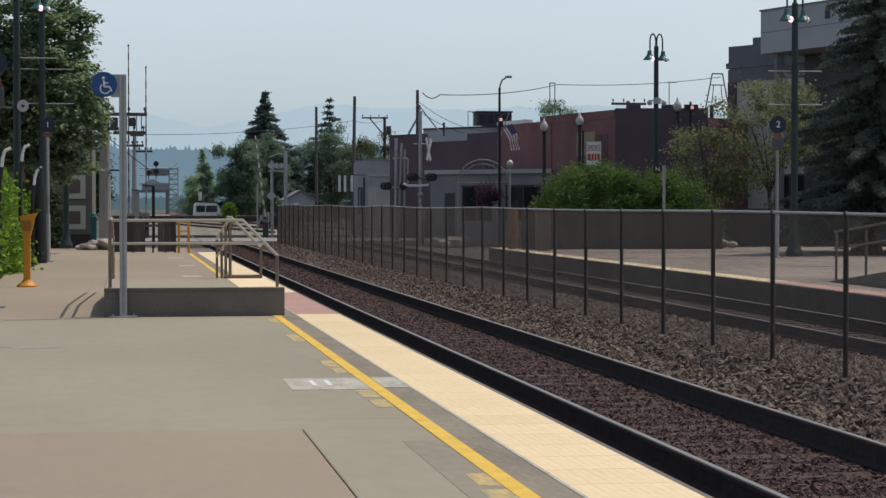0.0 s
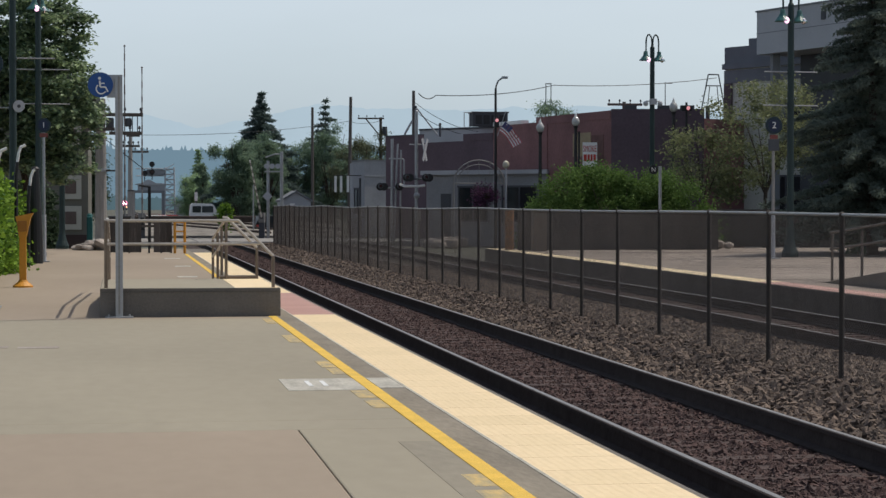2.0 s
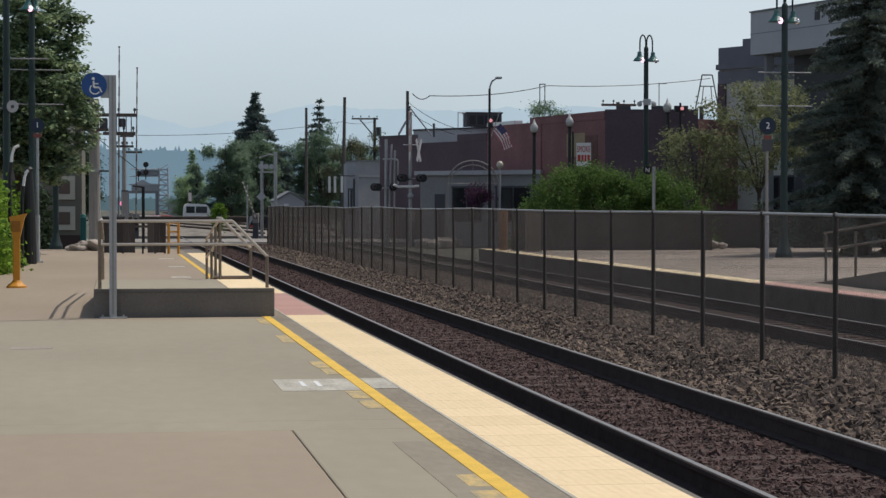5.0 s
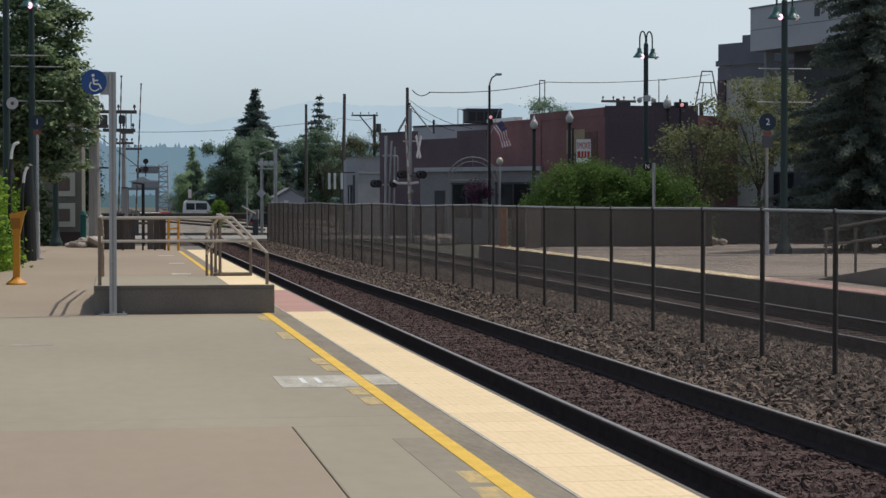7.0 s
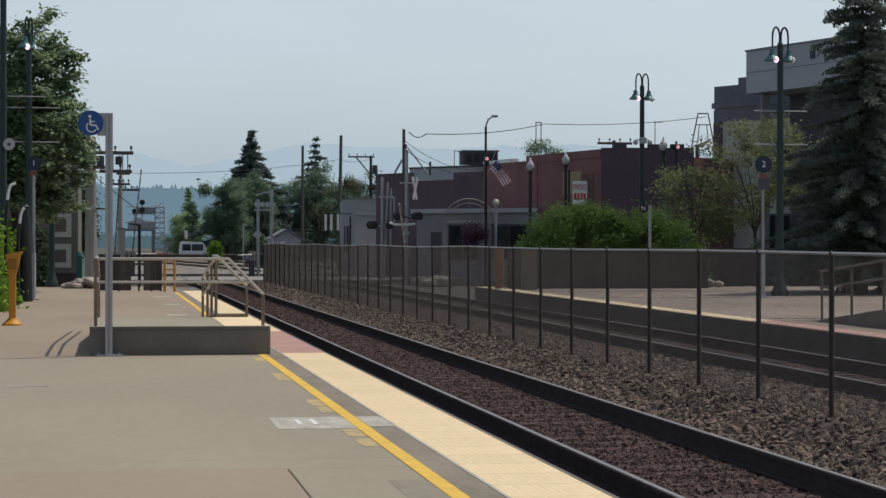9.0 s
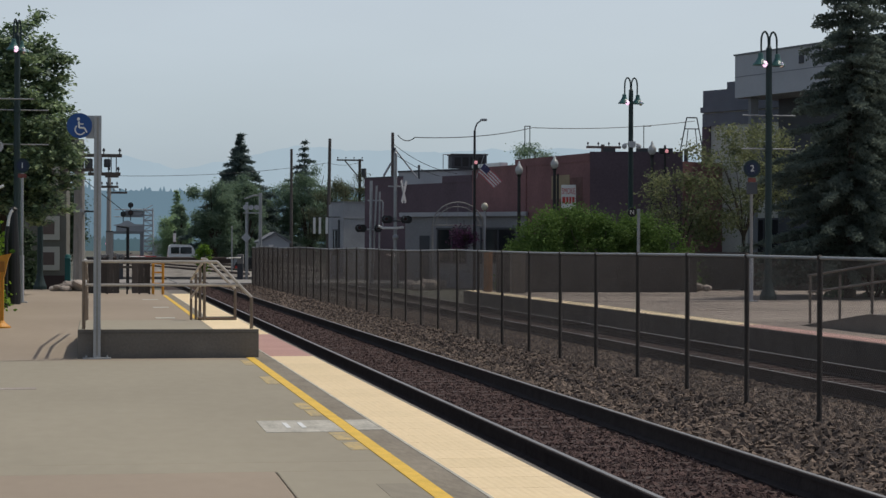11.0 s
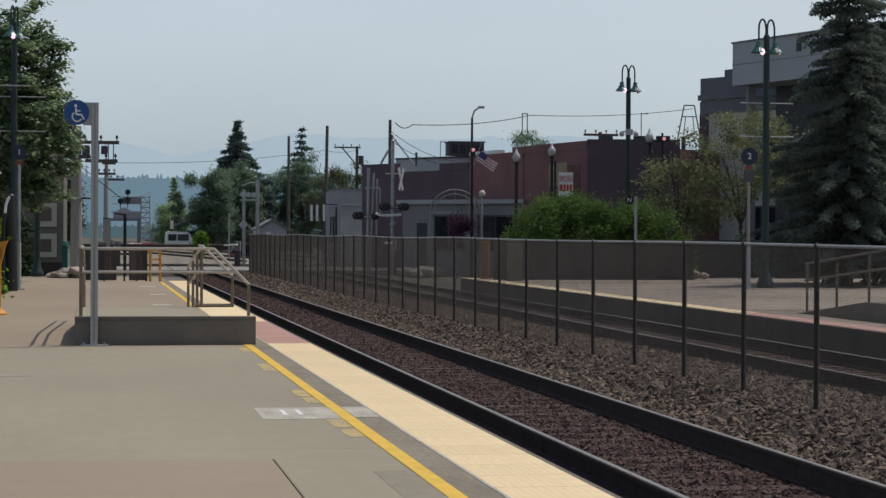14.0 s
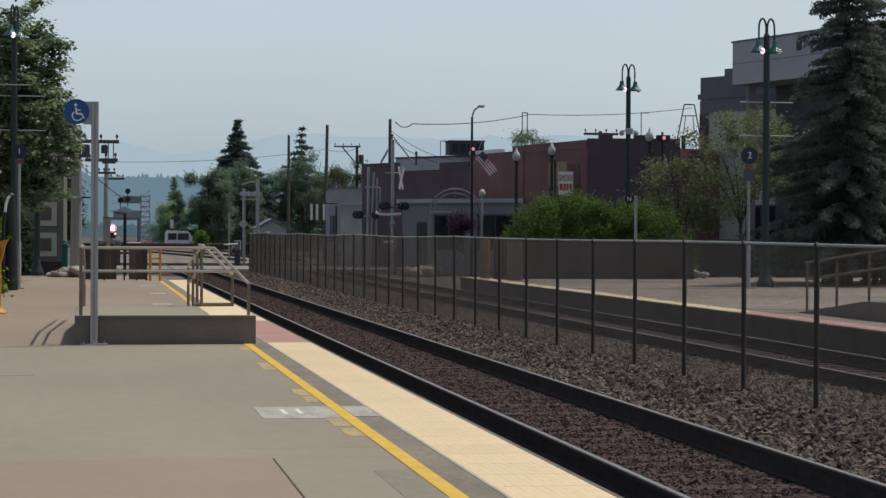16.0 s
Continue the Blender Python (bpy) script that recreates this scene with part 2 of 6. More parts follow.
M_HEDGE = leaf_mat("hedge_leaf", (0.25, 0.40, 0.05), (0.045, 0.11, 0.016))
M_LEAF = leaf_mat("tree_leaf", (0.34, 0.44, 0.23), (0.09, 0.145, 0.09), 0.38, 0.2, 0.5)
M_LEAF_Y = leaf_mat("yellowing_leaf", (0.245, 0.265, 0.13), (0.12, 0.145, 0.088), 0.42)
M_BUSH = leaf_mat("bush_leaf", (0.14, 0.228, 0.06), (0.08, 0.14, 0.038), 0.38)
M_FIR = leaf_mat("fir_needles", (0.165, 0.20, 0.165), (0.135, 0.168, 0.145), 0.5, 0.0, 0.05)
# far leaf, far fir and lime colours are paled to stand for haze
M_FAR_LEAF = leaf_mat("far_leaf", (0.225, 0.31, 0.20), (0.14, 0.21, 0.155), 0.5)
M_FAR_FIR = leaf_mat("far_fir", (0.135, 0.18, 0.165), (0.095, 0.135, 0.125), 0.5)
# leaf colour darkened to carry the shade these plants stand in
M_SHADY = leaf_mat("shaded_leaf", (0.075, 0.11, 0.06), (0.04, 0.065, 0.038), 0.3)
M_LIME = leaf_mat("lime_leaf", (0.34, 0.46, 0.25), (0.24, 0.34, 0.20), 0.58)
M_RUSSET = leaf_mat("russet_leaf", (0.17, 0.175, 0.105), (0.10, 0.125, 0.085), 0.42)
M_GATE = mat("weathered_gate_arm", (0.26, 0.25, 0.24), 0.7, vary=0.2)
M_GATE_R = mat("faded_gate_stripe", (0.17, 0.13, 0.12), 0.7)
# emission imitates the sun's glint on the glass
M_SUNGLINT = mat("sun_glint_bulb", (0.9, 0.85, 0.88), 0.2, vary=0.02, bump=0, glow=(1.0, 0.55, 0.8, 1.5))
M_SIGNAL = mat("red_signal_lamp", (0.9, 0.4, 0.4), 0.3, vary=0.02, bump=0, glow=(1.0, 0.4, 0.45, 0.55))
M_CLOTH_R = mat("faded_red_cloth", (0.50, 0.15, 0.165), 0.9, vary=0.1)
M_CLOTH_B = mat("navy_cloth", (0.08, 0.08, 0.17), 0.9, vary=0.1)
M_STRIPE_C = mat("red_gate_stripe", (0.58, 0.42, 0.38), 0.6)
M_PURPLE = leaf_mat("purple_flower", (0.16, 0.06, 0.14), (0.05, 0.04, 0.05))


# ---- shapes ----
def box(bm, x0, x1, y0, y1, z0, z1, bevel=0.0):
    m = Matrix.Translation(((x0 + x1) / 2, (y0 + y1) / 2, (z0 + z1) / 2)) @ Matrix.Diagonal((x1 - x0, y1 - y0, z1 - z0, 1))
    vs = bmesh.ops.create_cube(bm, size=1, matrix=m)["verts"]
    if bevel:
        es = list({e for v in vs for e in v.link_edges})
        bmesh.ops.bevel(bm, geom=es, offset=bevel, segments=2, affect="EDGES", profile=0.6)
    return bm


def rod(bm, a, b, r0, r1=None, n=10):
    a, b = Vector(a), Vector(b)
    d = b - a
    m = Matrix.Translation((a + b) / 2) @ d.to_track_quat("Z", "Y").to_matrix().to_4x4()
    bmesh.ops.create_cone(bm, cap_ends=True, segments=n, radius1=r0, radius2=r0 if r1 is None else r1, depth=d.length, matrix=m)
    return bm


def tube(bm, pts, r, n=8):
    for a, b in zip(pts, pts[1:]):
        rod(bm, a, b, r, None, n)
    for p in pts[1:-1]:
        bmesh.ops.create_icosphere(bm, subdivisions=1, radius=r * 1.02, matrix=Matrix.Translation(p))
    return bm


def lathe(bm, c, prof, n=16):
    """Rings of (radius, height) round the upright through c."""
    rings = []
    for r, z in prof:
        rings.append([bm.verts.new((c[0] + r * math.cos(2 * math.pi * k / n), c[1] + r * math.sin(2 * math.pi * k / n), c[2] + z)) for k in range(n)])
    for p, q in zip(rings, rings[1:]):
        for k in range(n):
            bm.faces.new((p[k], p[(k + 1) % n], q[(k + 1) % n], q[k]))
    bm.faces.new(rings[0][::-1])
    bm.faces.new(rings[-1])
    return bm


def ball(bm, c, r, s=(1, 1, 1), sub=2):
    bmesh.ops.create_icosphere(bm, subdivisions=sub, radius=r, matrix=Matrix.Translation(c) @ Matrix.Diagonal((*s, 1)))
    return bm


def prism(bm, outline, y0, y1):
    """An (x, z) outline drawn out from y0 to y1."""
    f = [bm.verts.new((x, y0, z)) for x, z in outline]
    g = [bm.verts.new((x, y1, z)) for x, z in outline]
    n = len(f)
    bm.faces.new(f)
    bm.faces.new(g[::-1])
    for k in range(n):
        bm.faces.new((f[k], g[k], g[(k + 1) % n], f[(k + 1) % n]))
    bmesh.ops.recalc_face_normals(bm, faces=bm.faces)
    return bm


def part(name, bm, material, parent=None, label="", smooth=False):
    me = bpy.data.meshes.new(name)
    bm.to_mesh(me)
    bm.free()
    me.materials.append(material)
    if smooth:
        me.polygons.foreach_set("use_smooth", [True] * len(me.polygons))
    ob = new(name, me)
    ob.parent = parent
    if label:
        ob["label"] = label
    return ob


def raw(name, verts, faces, material, parent=None, label=""):
    me = bpy.data.meshes.new(name)
    me.from_pydata(verts, [], faces)
    me.materials.append(material)
    ob = new(name, me)
    ob.parent = parent
    if label:
        ob["label"] = label
    return ob


def thing(name, m, label, category, group="", kind=""):
    ob = new(name)
    ob.empty_display_size = 0.2
    ob.matrix_world = m
    return tagged(ob, label, category, group, kind)


def B():
    return bmesh.new()

# ---- ground, platforms, tracks ----
EDGE = 3.03
g = tagged(part("ground", box(B(), -2500, 2500, -300, 4800, -1.2, -0.42), M_GROUND), "dry bare ground reaching to the far hills", "ground", kind="structure")


def slab(x0, x1, y0, y1, z1, m, bev=0.012, z0=-0.5):
    return part("slab", box(B(), x0, x1, y0, y1, z0, z1, bev), m)


platform = tagged(thing("platform", Matrix.Identity(4), "sunlit concrete station platform with brown and grey-green slabs", "platform"), kind="structure")
for x0, x1, y0, y1, m in (
    (-9, -3.2, -30, 14.3, M_CONC_B), (-3.192, 1.174, -30, 13.7, M_CONC_B), (1.181, 2.32, -30, 13.7, M_CONC),
    (-9, 2.32, 14.31, 27.6, M_CONC), (-3.192, 2.32, 13.706, 14.302, M_CONC), (-9, 2.32, 27.612, 47, M_CONC_B), (-9, 2.32, 47.01, 75, M_CONC_B)):
    slab(x0, x1, y0, y1, 0.0, m).parent = platform
part("border_strip", box(B(), 2.11, 2.325, -30, 75, -0.2, 0.004), M_STRIP, platform, "dark grey border strip beside the tactile paving")
part("coping", box(B(), 2.33, EDGE, -30, 75, -0.5, -0.012, 0.01), M_CONC_D, platform, "weathered concrete platform edge")
part("yellow_line", box(B(), 2.0, 2.11, -30, 66, -0.02, 0.006), M_YELLOW, platform, "yellow painted safety line")

FAR_TURN = pose(11.86, 40, 0, 0, 0, -1.0) @ pose(-11.95, -40, 0)
far_platform = tagged(thing("far_platform", FAR_TURN, "pale concrete platform across the tracks", "platform"), kind="structure")
part("slab", box(B(), 12.55, 42, 8, 69, -0.5, 0.10, 0.02), M_PLAT2, far_platform)
# coping coloured darker than the slab behind it
part("coping", box(B(), 11.95, 12.55, 8, 69, -0.5, 0.095, 0.02), M_FASCIA, far_platform, "dark concrete platform face")
part("edge_paving", box(B(), 12.0, 12.5, 37, 69, 0.05, 0.104), M_TACT, far_platform, "cream tactile edge paving")
part("edge_paving", box(B(), 12.0, 12.5, 8, 36.98, 0.05, 0.104), M_PINK, far_platform, "pink tactile edge paving")
for y in (22, 30, 38, 46, 54, 62):
    part("slab_joint", box(B(), 12.56, 26, y, y + 0.05, 0.06, 0.104), M_JOINT, far_platform)


def bed(name, x0, x1, prof, m, label):
    """Ballast bed: a strip with an uneven top, lengthwise along the tracks."""
    rng = np.random.default_rng(len(name))
    ys = np.concatenate([np.arange(-22, 60, 0.5), np.arange(60, 700, 8.0)])
    xs = np.linspace(x0, x1, 14)
    vs = [(x, y, prof(x) + rng.normal(0, 0.006)) for y in ys for x in xs]
    n = len(xs)
    fs = [(j * n + i, j * n + i + 1, (j + 1) * n + i + 1, (j + 1) * n + i) for j in range(len(ys) - 1) for i in range(n - 1)]
    ob = raw(name, vs, fs, m)
    return tagged(ob, label, "ballast", kind="structure")


def rise(x):
    return -0.36 + 0.10 * math.exp(-((x - 7.3) / 1.0) ** 2)


bed("ballast_bed", 3.0, 5.30, lambda x: -0.345, M_BALLAST_R, "rust-stained ballast between the rails")
bed("ballast_shoulder", 5.30, 9.05, rise, M_BALLAST, "grey-tan crushed stone ballast between the tracks")
bed("ballast_bed_far", 9.05, 12.0, lambda x: -0.36, M_BALLAST, "dark ballast of the second track")


def rail_track(xc, label, z=-0.15):
    tr = tagged(thing("railway_track", Matrix.Identity(4), label, "railway track", "tracks"), kind="structure")
    for s in (-1, 1):
        x = xc + s * 0.7525
        o = [(-0.075, -0.172), (-0.075, -0.16), (-0.012, -0.14), (-0.009, -0.04), (-0.036, -0.03), (-0.036, -0.004), (-0.03, 0), (0.03, 0), (0.036, -0.004), (0.036, -0.03), (0.009, -0.04), (0.012, -0.14), (0.075, -0.16), (0.075, -0.172)]
        r = part("rail", prism(B(), [(x + a, z + b) for a, b in o], -20, 900), M_RAIL, tr)
        part("running_surface", box(B(), x - 0.022, x + 0.02, -20, 900, z - 0.002, z + 0.003), M_RAILTOP, r, "polished bright rail head")
    return tr


track_near = rail_track(4.4525, "rusty steel railway track with bright rail heads beside the platform")
track_far = rail_track(10.0, "steel railway track beyond the chain-link fence")
track_far.matrix_world = pose(10, 36, 0, 0, 0, -0.7) @ pose(-10, -36, 0)

road = tagged(part("road", box(B(), -60, 90, 100, 111, -0.45, -0.165, 0.02), M_ROAD), "grey asphalt road crossing the tracks", "road", kind="structure")

# ---- far hills ----


def ridge(name, y, xs, height, m, label, rough):
    vs, fs = [], []
    for k, x in enumerate(xs):
        vs += [(x, y, -5), (x, y, height(x) + rough(x)), (x, y + 90, -5)]
        if k:
            a, b = 3 * (k - 1), 3 * k
            fs += [(a, b, b + 1, a + 1), (a + 1, b + 1, b + 2, a + 2)]
    return tagged(raw(name, vs, fs, m), label, "hills", kind="structure")


# haze is put into each ridge's own glow colour
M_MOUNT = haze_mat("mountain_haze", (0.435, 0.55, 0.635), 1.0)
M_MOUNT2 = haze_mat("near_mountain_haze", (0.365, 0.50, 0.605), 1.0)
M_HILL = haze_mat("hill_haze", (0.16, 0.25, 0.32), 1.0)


def nz(x, s, o=0.0):
    return noise.fractal((x / s, o, 0.0), 1.0, 2.0, 4)


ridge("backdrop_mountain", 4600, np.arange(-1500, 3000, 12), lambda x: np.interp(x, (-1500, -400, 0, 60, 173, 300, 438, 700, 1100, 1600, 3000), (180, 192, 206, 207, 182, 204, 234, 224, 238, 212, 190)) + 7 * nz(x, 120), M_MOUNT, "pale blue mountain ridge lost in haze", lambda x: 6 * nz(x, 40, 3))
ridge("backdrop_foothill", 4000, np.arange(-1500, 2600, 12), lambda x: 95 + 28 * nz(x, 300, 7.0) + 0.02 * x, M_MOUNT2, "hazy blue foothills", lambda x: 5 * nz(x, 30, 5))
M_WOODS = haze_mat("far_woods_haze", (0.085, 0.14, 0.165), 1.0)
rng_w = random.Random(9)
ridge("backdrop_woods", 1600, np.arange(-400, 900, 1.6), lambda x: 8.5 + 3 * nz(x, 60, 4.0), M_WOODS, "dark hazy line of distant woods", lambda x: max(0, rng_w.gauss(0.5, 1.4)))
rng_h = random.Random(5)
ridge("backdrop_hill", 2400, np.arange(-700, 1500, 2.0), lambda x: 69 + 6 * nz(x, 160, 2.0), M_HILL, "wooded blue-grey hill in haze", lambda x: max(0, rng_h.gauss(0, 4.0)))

# ---- trees and hedges ----


def leaves(name, centres, spread, count, size, m, parent, seed, flat_z=1.0, label="", droop=0.0, wide=0.33, lie=0.0):
    """Many small folded leaves scattered round clump centres; lie: how far they spread out level, tops to the sky."""
    rng = np.random.default_rng(seed)
    centres = np.array(centres, float)
    idx = rng.integers(0, len(centres), count)
    p = centres[idx] + rng.normal(0, 1, (count, 3)) * np.array([spread, spread, spread * flat_z])
    a = rng.normal(0, 1, (count, 3))
    a[:, 2] = a[:, 2] * 0.6 - droop
    a /= np.linalg.norm(a, axis=1, keepdims=True)
    b = np.cross(a, rng.normal(0, 1, (count, 3)))
    b /= np.linalg.norm(b, axis=1, keepdims=True)
    n = np.cross(a, b)
    if lie:
        n = rng.normal(0, 1 - lie, (count, 3)) + np.array([0, 0, 1.0])
        n /= np.linalg.norm(n, axis=1, keepdims=True)
        a = np.cross(n, a)
        a /= np.linalg.norm(a, axis=1, keepdims=True)
        a[:, 2] -= droop
        b = np.cross(n, a)
    s = size * rng.uniform(0.6, 1.35, (count, 1))
    v = np.stack([p, p + (a * 0.5 + b * wide + n * 0.08) * s, p + a * s, p + (a * 0.5 - b * wide + n * 0.08) * s], 1).reshape(-1, 3)
    f = np.arange(count * 4).reshape(-1, 4)
    return raw(name, v.tolist(), f.tolist(), m, parent, label)


def broadleaf(x, y, z0, top, rad, m, label, seed, count=7000, size=0.17, clumps=90, low=0.25, trunk=0.13, lean=(0, 0), group="", tight=0.0, wide=0.33, lie=0.0, flat_z=0.8, shell=0.35, square=2.0):
    """A tapered trunk with limbs, and an uneven crown of leaf clumps."""
    rng = random.Random(seed)
    t = thing("tree", pose(x, y, z0), label, "tree", group)
    h = top - z0
    bm = B()
    fork = h * low * 1.15
    rod(bm, (0, 0, -0.2), (lean[0] * 0.4, lean[1] * 0.4, fork), trunk * 1.25, trunk * 0.85)
    ends = []
    for k in range(9):
        an = k * 2.4 + rng.uniform(-0.4, 0.4)
        e = (lean[0] + math.cos(an) * rad * rng.uniform(0.3, 0.65), lean[1] + math.sin(an) * rad * rng.uniform(0.3, 0.65), h * rng.uniform(0.5, 0.88))
        mid = (e[0] * 0.4, e[1] * 0.4, fork + (e[2] - fork) * 0.5)
        rod(bm, (lean[0] * 0.4, lean[1] * 0.4, fork - 0.1), mid, trunk * 0.5, trunk * 0.34, 6)
        rod(bm, mid, e, trunk * 0.34, trunk * 0.1, 6)
    part("trunk", bm, M_BARK, t)
    cs = []
    while len(cs) < clumps:
        u = [rng.uniform(-1, 1) for _ in range(3)]
        r = sum(abs(c) ** square for c in u) ** (1 / square)
        lump = 0.86 + 0.3 * noise.noise((u[0] * 1.7 + seed, u[1] * 1.7, u[2] * 1.7))
        if shell < r < lump:
            zc = h * low + (h * (1 - low)) * (u[2] * 0.5 + 0.5)
            cs.append((lean[0] + u[0] * rad, lean[1] + u[1] * rad, zc))
    leaves("crown", cs, tight or rad * 0.12 + 0.05, count, size, m, t, seed, flat_z, wide=wide, lie=lie, droop=0.25 if lie else 0.0)
    return t


def conifer(x, y, z0, top, rad, m, label, seed, whorls=26, size=0.3, dens=26, low=0.06, trunk=0.16, power=0.8, level=0.55, wide=0.17, droop=0.3, leaf=1.25):
    """A straight trunk with tiers of drooping, needle-covered boughs."""
    rng = random.Random(seed)
    t = thing("conifer_tree", pose(x, y, z0), label, "tree")
    h = top - z0
    cs = []
    bm = B()
    for k in range(whorls):
        f = k / (whorls - 1)
        z = h * (low + (0.985 - low) * f)
        r = rad * (1 - f) ** power * rng.uniform(0.75, 1.12) + 0.06
        for j in range(max(4, int(9 * (1 - f) + 3))):
            an = rng.uniform(0, 6.283)
            rr = r * rng.uniform(0.7, 1.15)
            end = (math.cos(an) * rr, math.sin(an) * rr, z - rr * 0.28 + 0.12 * rr * rr / max(r, 0.1))
            rod(bm, (0, 0, z), end, 0.02, 0.006, 4)
            for q in range(max(2, int(rr / size * 1.6))):
                s = (q + 1) / max(2, int(rr / size * 1.6))
                cs.append((end[0] * s, end[1] * s, z + (end[2] - z) * s * s))
    rod(bm, (0, 0, -0.2), (0, 0, h * 0.99), trunk, 0.012, 8)
    part("trunk", bm, M_BARK, t)
    leaves("crown", cs, size * 0.42, dens * len(cs) // 3, size * leaf, m, t, seed, level, droop=droop, wide=wide)
    return t


def shrub(name, x, y, z0, rx, ry, h, m, label, seed, count, size, category="bush", boxy=2.0, clumps=160):
    rng = random.Random(seed)
    t = thing(name, pose(x, y, z0), label, category)
    for k in range(10):
        an = k * 2.4
        bm = rod(B(), (0.1 * math.cos(an), 0.1 * math.sin(an), -0.1), (rx * 0.6 * math.cos(an), ry * 0.6 * math.sin(an), h * 0.7), 0.04, 0.012, 5)
        part("stem", bm, M_BARK, t)
    cs = []
    while len(cs) < clumps:
        u = (rng.uniform(-1, 1), rng.uniform(-1, 1), rng.uniform(0, 1))
        d = (abs(u[0]) ** boxy + abs(u[1]) ** boxy + u[2] ** boxy) ** (1 / boxy)
        if 0.55 < d < 0.93 + 0.16 * noise.noise((u[0] * 3 + seed, u[1] * 3, u[2] * 3)):
            cs.append((u[0] * rx, u[1] * ry, u[2] * h))
    leaves("foliage", cs, 0.17, count, size, m, t, seed)
    return t


broadleaf(-2.92, 67.5, 0.0, 9.4, 2.58, M_LEAF, "leafy street tree with dense sunlit green crown", 11, 46000, 0.155, 330, low=0.13, tight=0.2, wide=0.38, lie=0.62, flat_z=0.42, shell=0.1, square=2.6)
broadleaf(-5.2, 66, 0.0, 7.9, 2.1, M_LEAF, "leafy green tree behind the platform hedge", 12, 28000, 0.16, 170, low=0.2, tight=0.22, wide=0.38, lie=0.62, flat_z=0.42, shell=0.1)
for k, yy in enumerate((33, 36.2, 39.4, 42.6, 45.8, 49, 52.2, 55.2)):
    shrub("hedge", -3.38 + 0.06 * (k % 2), yy, 0.0, 0.62, 1.75, 2.0 + 0.25 * (k % 3), M_HEDGE, "bright sunlit green hedge along the platform", 30 + k, 3600, 0.17, "hedge", 3.5, 150)
shrub("low_plant", -2.62, 47.5, 0.0, 0.28, 1.6, 0.85, M_HEDGE, "low bright green plants at the hedge foot", 45, 1500, 0.11, "plant", 2.2, 50)
shrub("bush", 23.3, 59, 0.1, 1.6, 0.9, 2.7, M_FAR_LEAF, "pale shrub below the fir trees", 46, 3000, 0.16, "bush", 2.2, 80)
shrub("bush", 17.2, 69.8, 0.1, 3.75, 1.5, 3.0, M_BUSH, "broad rounded bright green bush", 44, 60000, 0.09, "bush", 2.5, 330)
broadleaf(23.7, 73, 0.1, 7.0, 3.0, M_LEAF_Y, "sparse tree with yellowing leaves", 15, 9000, 0.125, 70, low=0.25, tight=0.24, lie=0.4, trunk=0.08)
broadleaf(21.55, 74, 0.1, 5.2, 1.9, M_LEAF_Y, "small tree with thin yellow-green leaves", 16, 4500, 0.125, 45, low=0.2, tight=0.24, lie=0.4, trunk=0.06)
conifer(22.15, 58, 0.1, 11.0, 2.9, M_FIR, "tall dark fir tree beside the far platform", 17, 46, 0.15, 80, 0.08, 0.2, 0.75, wide=0.2, droop=0.6, leaf=0.85)
conifer(24.6, 61, 0.1, 12.0, 3.2, M_FIR, "tall dark fir tree in shade", 18, 38, 0.17, 60, 0.08, 0.2, 0.75, wide=0.2, droop=0.6, leaf=0.85)
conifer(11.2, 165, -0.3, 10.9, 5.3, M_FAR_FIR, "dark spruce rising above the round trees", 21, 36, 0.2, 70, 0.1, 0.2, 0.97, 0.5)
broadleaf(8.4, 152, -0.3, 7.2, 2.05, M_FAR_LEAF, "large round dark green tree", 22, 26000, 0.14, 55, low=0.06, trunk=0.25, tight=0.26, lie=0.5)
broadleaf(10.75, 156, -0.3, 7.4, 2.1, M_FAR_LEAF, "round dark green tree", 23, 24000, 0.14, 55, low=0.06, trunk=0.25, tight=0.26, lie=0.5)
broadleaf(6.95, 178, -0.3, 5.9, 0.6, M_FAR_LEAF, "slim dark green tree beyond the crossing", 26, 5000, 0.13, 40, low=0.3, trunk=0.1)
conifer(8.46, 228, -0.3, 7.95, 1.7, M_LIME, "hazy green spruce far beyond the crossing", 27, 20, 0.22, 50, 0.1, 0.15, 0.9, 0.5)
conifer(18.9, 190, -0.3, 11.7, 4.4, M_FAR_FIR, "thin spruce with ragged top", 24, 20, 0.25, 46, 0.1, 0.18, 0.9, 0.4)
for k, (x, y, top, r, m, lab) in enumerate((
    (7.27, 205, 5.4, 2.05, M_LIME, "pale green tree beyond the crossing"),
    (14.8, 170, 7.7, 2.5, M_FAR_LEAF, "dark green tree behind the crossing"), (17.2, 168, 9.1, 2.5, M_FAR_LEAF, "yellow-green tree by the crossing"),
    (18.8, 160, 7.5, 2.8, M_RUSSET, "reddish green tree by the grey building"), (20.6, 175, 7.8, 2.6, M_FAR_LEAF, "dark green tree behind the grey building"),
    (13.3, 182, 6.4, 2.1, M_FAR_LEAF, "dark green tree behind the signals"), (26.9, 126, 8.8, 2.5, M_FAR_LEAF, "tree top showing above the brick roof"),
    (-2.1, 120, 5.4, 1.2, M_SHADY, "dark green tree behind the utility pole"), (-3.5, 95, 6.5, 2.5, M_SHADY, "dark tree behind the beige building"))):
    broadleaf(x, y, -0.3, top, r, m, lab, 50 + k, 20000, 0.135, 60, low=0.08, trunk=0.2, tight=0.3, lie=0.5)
# shrub added to darken the gap below the trees
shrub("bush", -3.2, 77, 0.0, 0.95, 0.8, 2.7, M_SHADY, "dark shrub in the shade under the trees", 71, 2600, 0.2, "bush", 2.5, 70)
broadleaf(5.62, 112.5, -0.3, 1.95, 0.42, M_HEDGE, "small lime-green tree by the road", 70, 1500, 0.12, 30, low=0.2, trunk=0.04)

# ---- town beyond the crossing ----


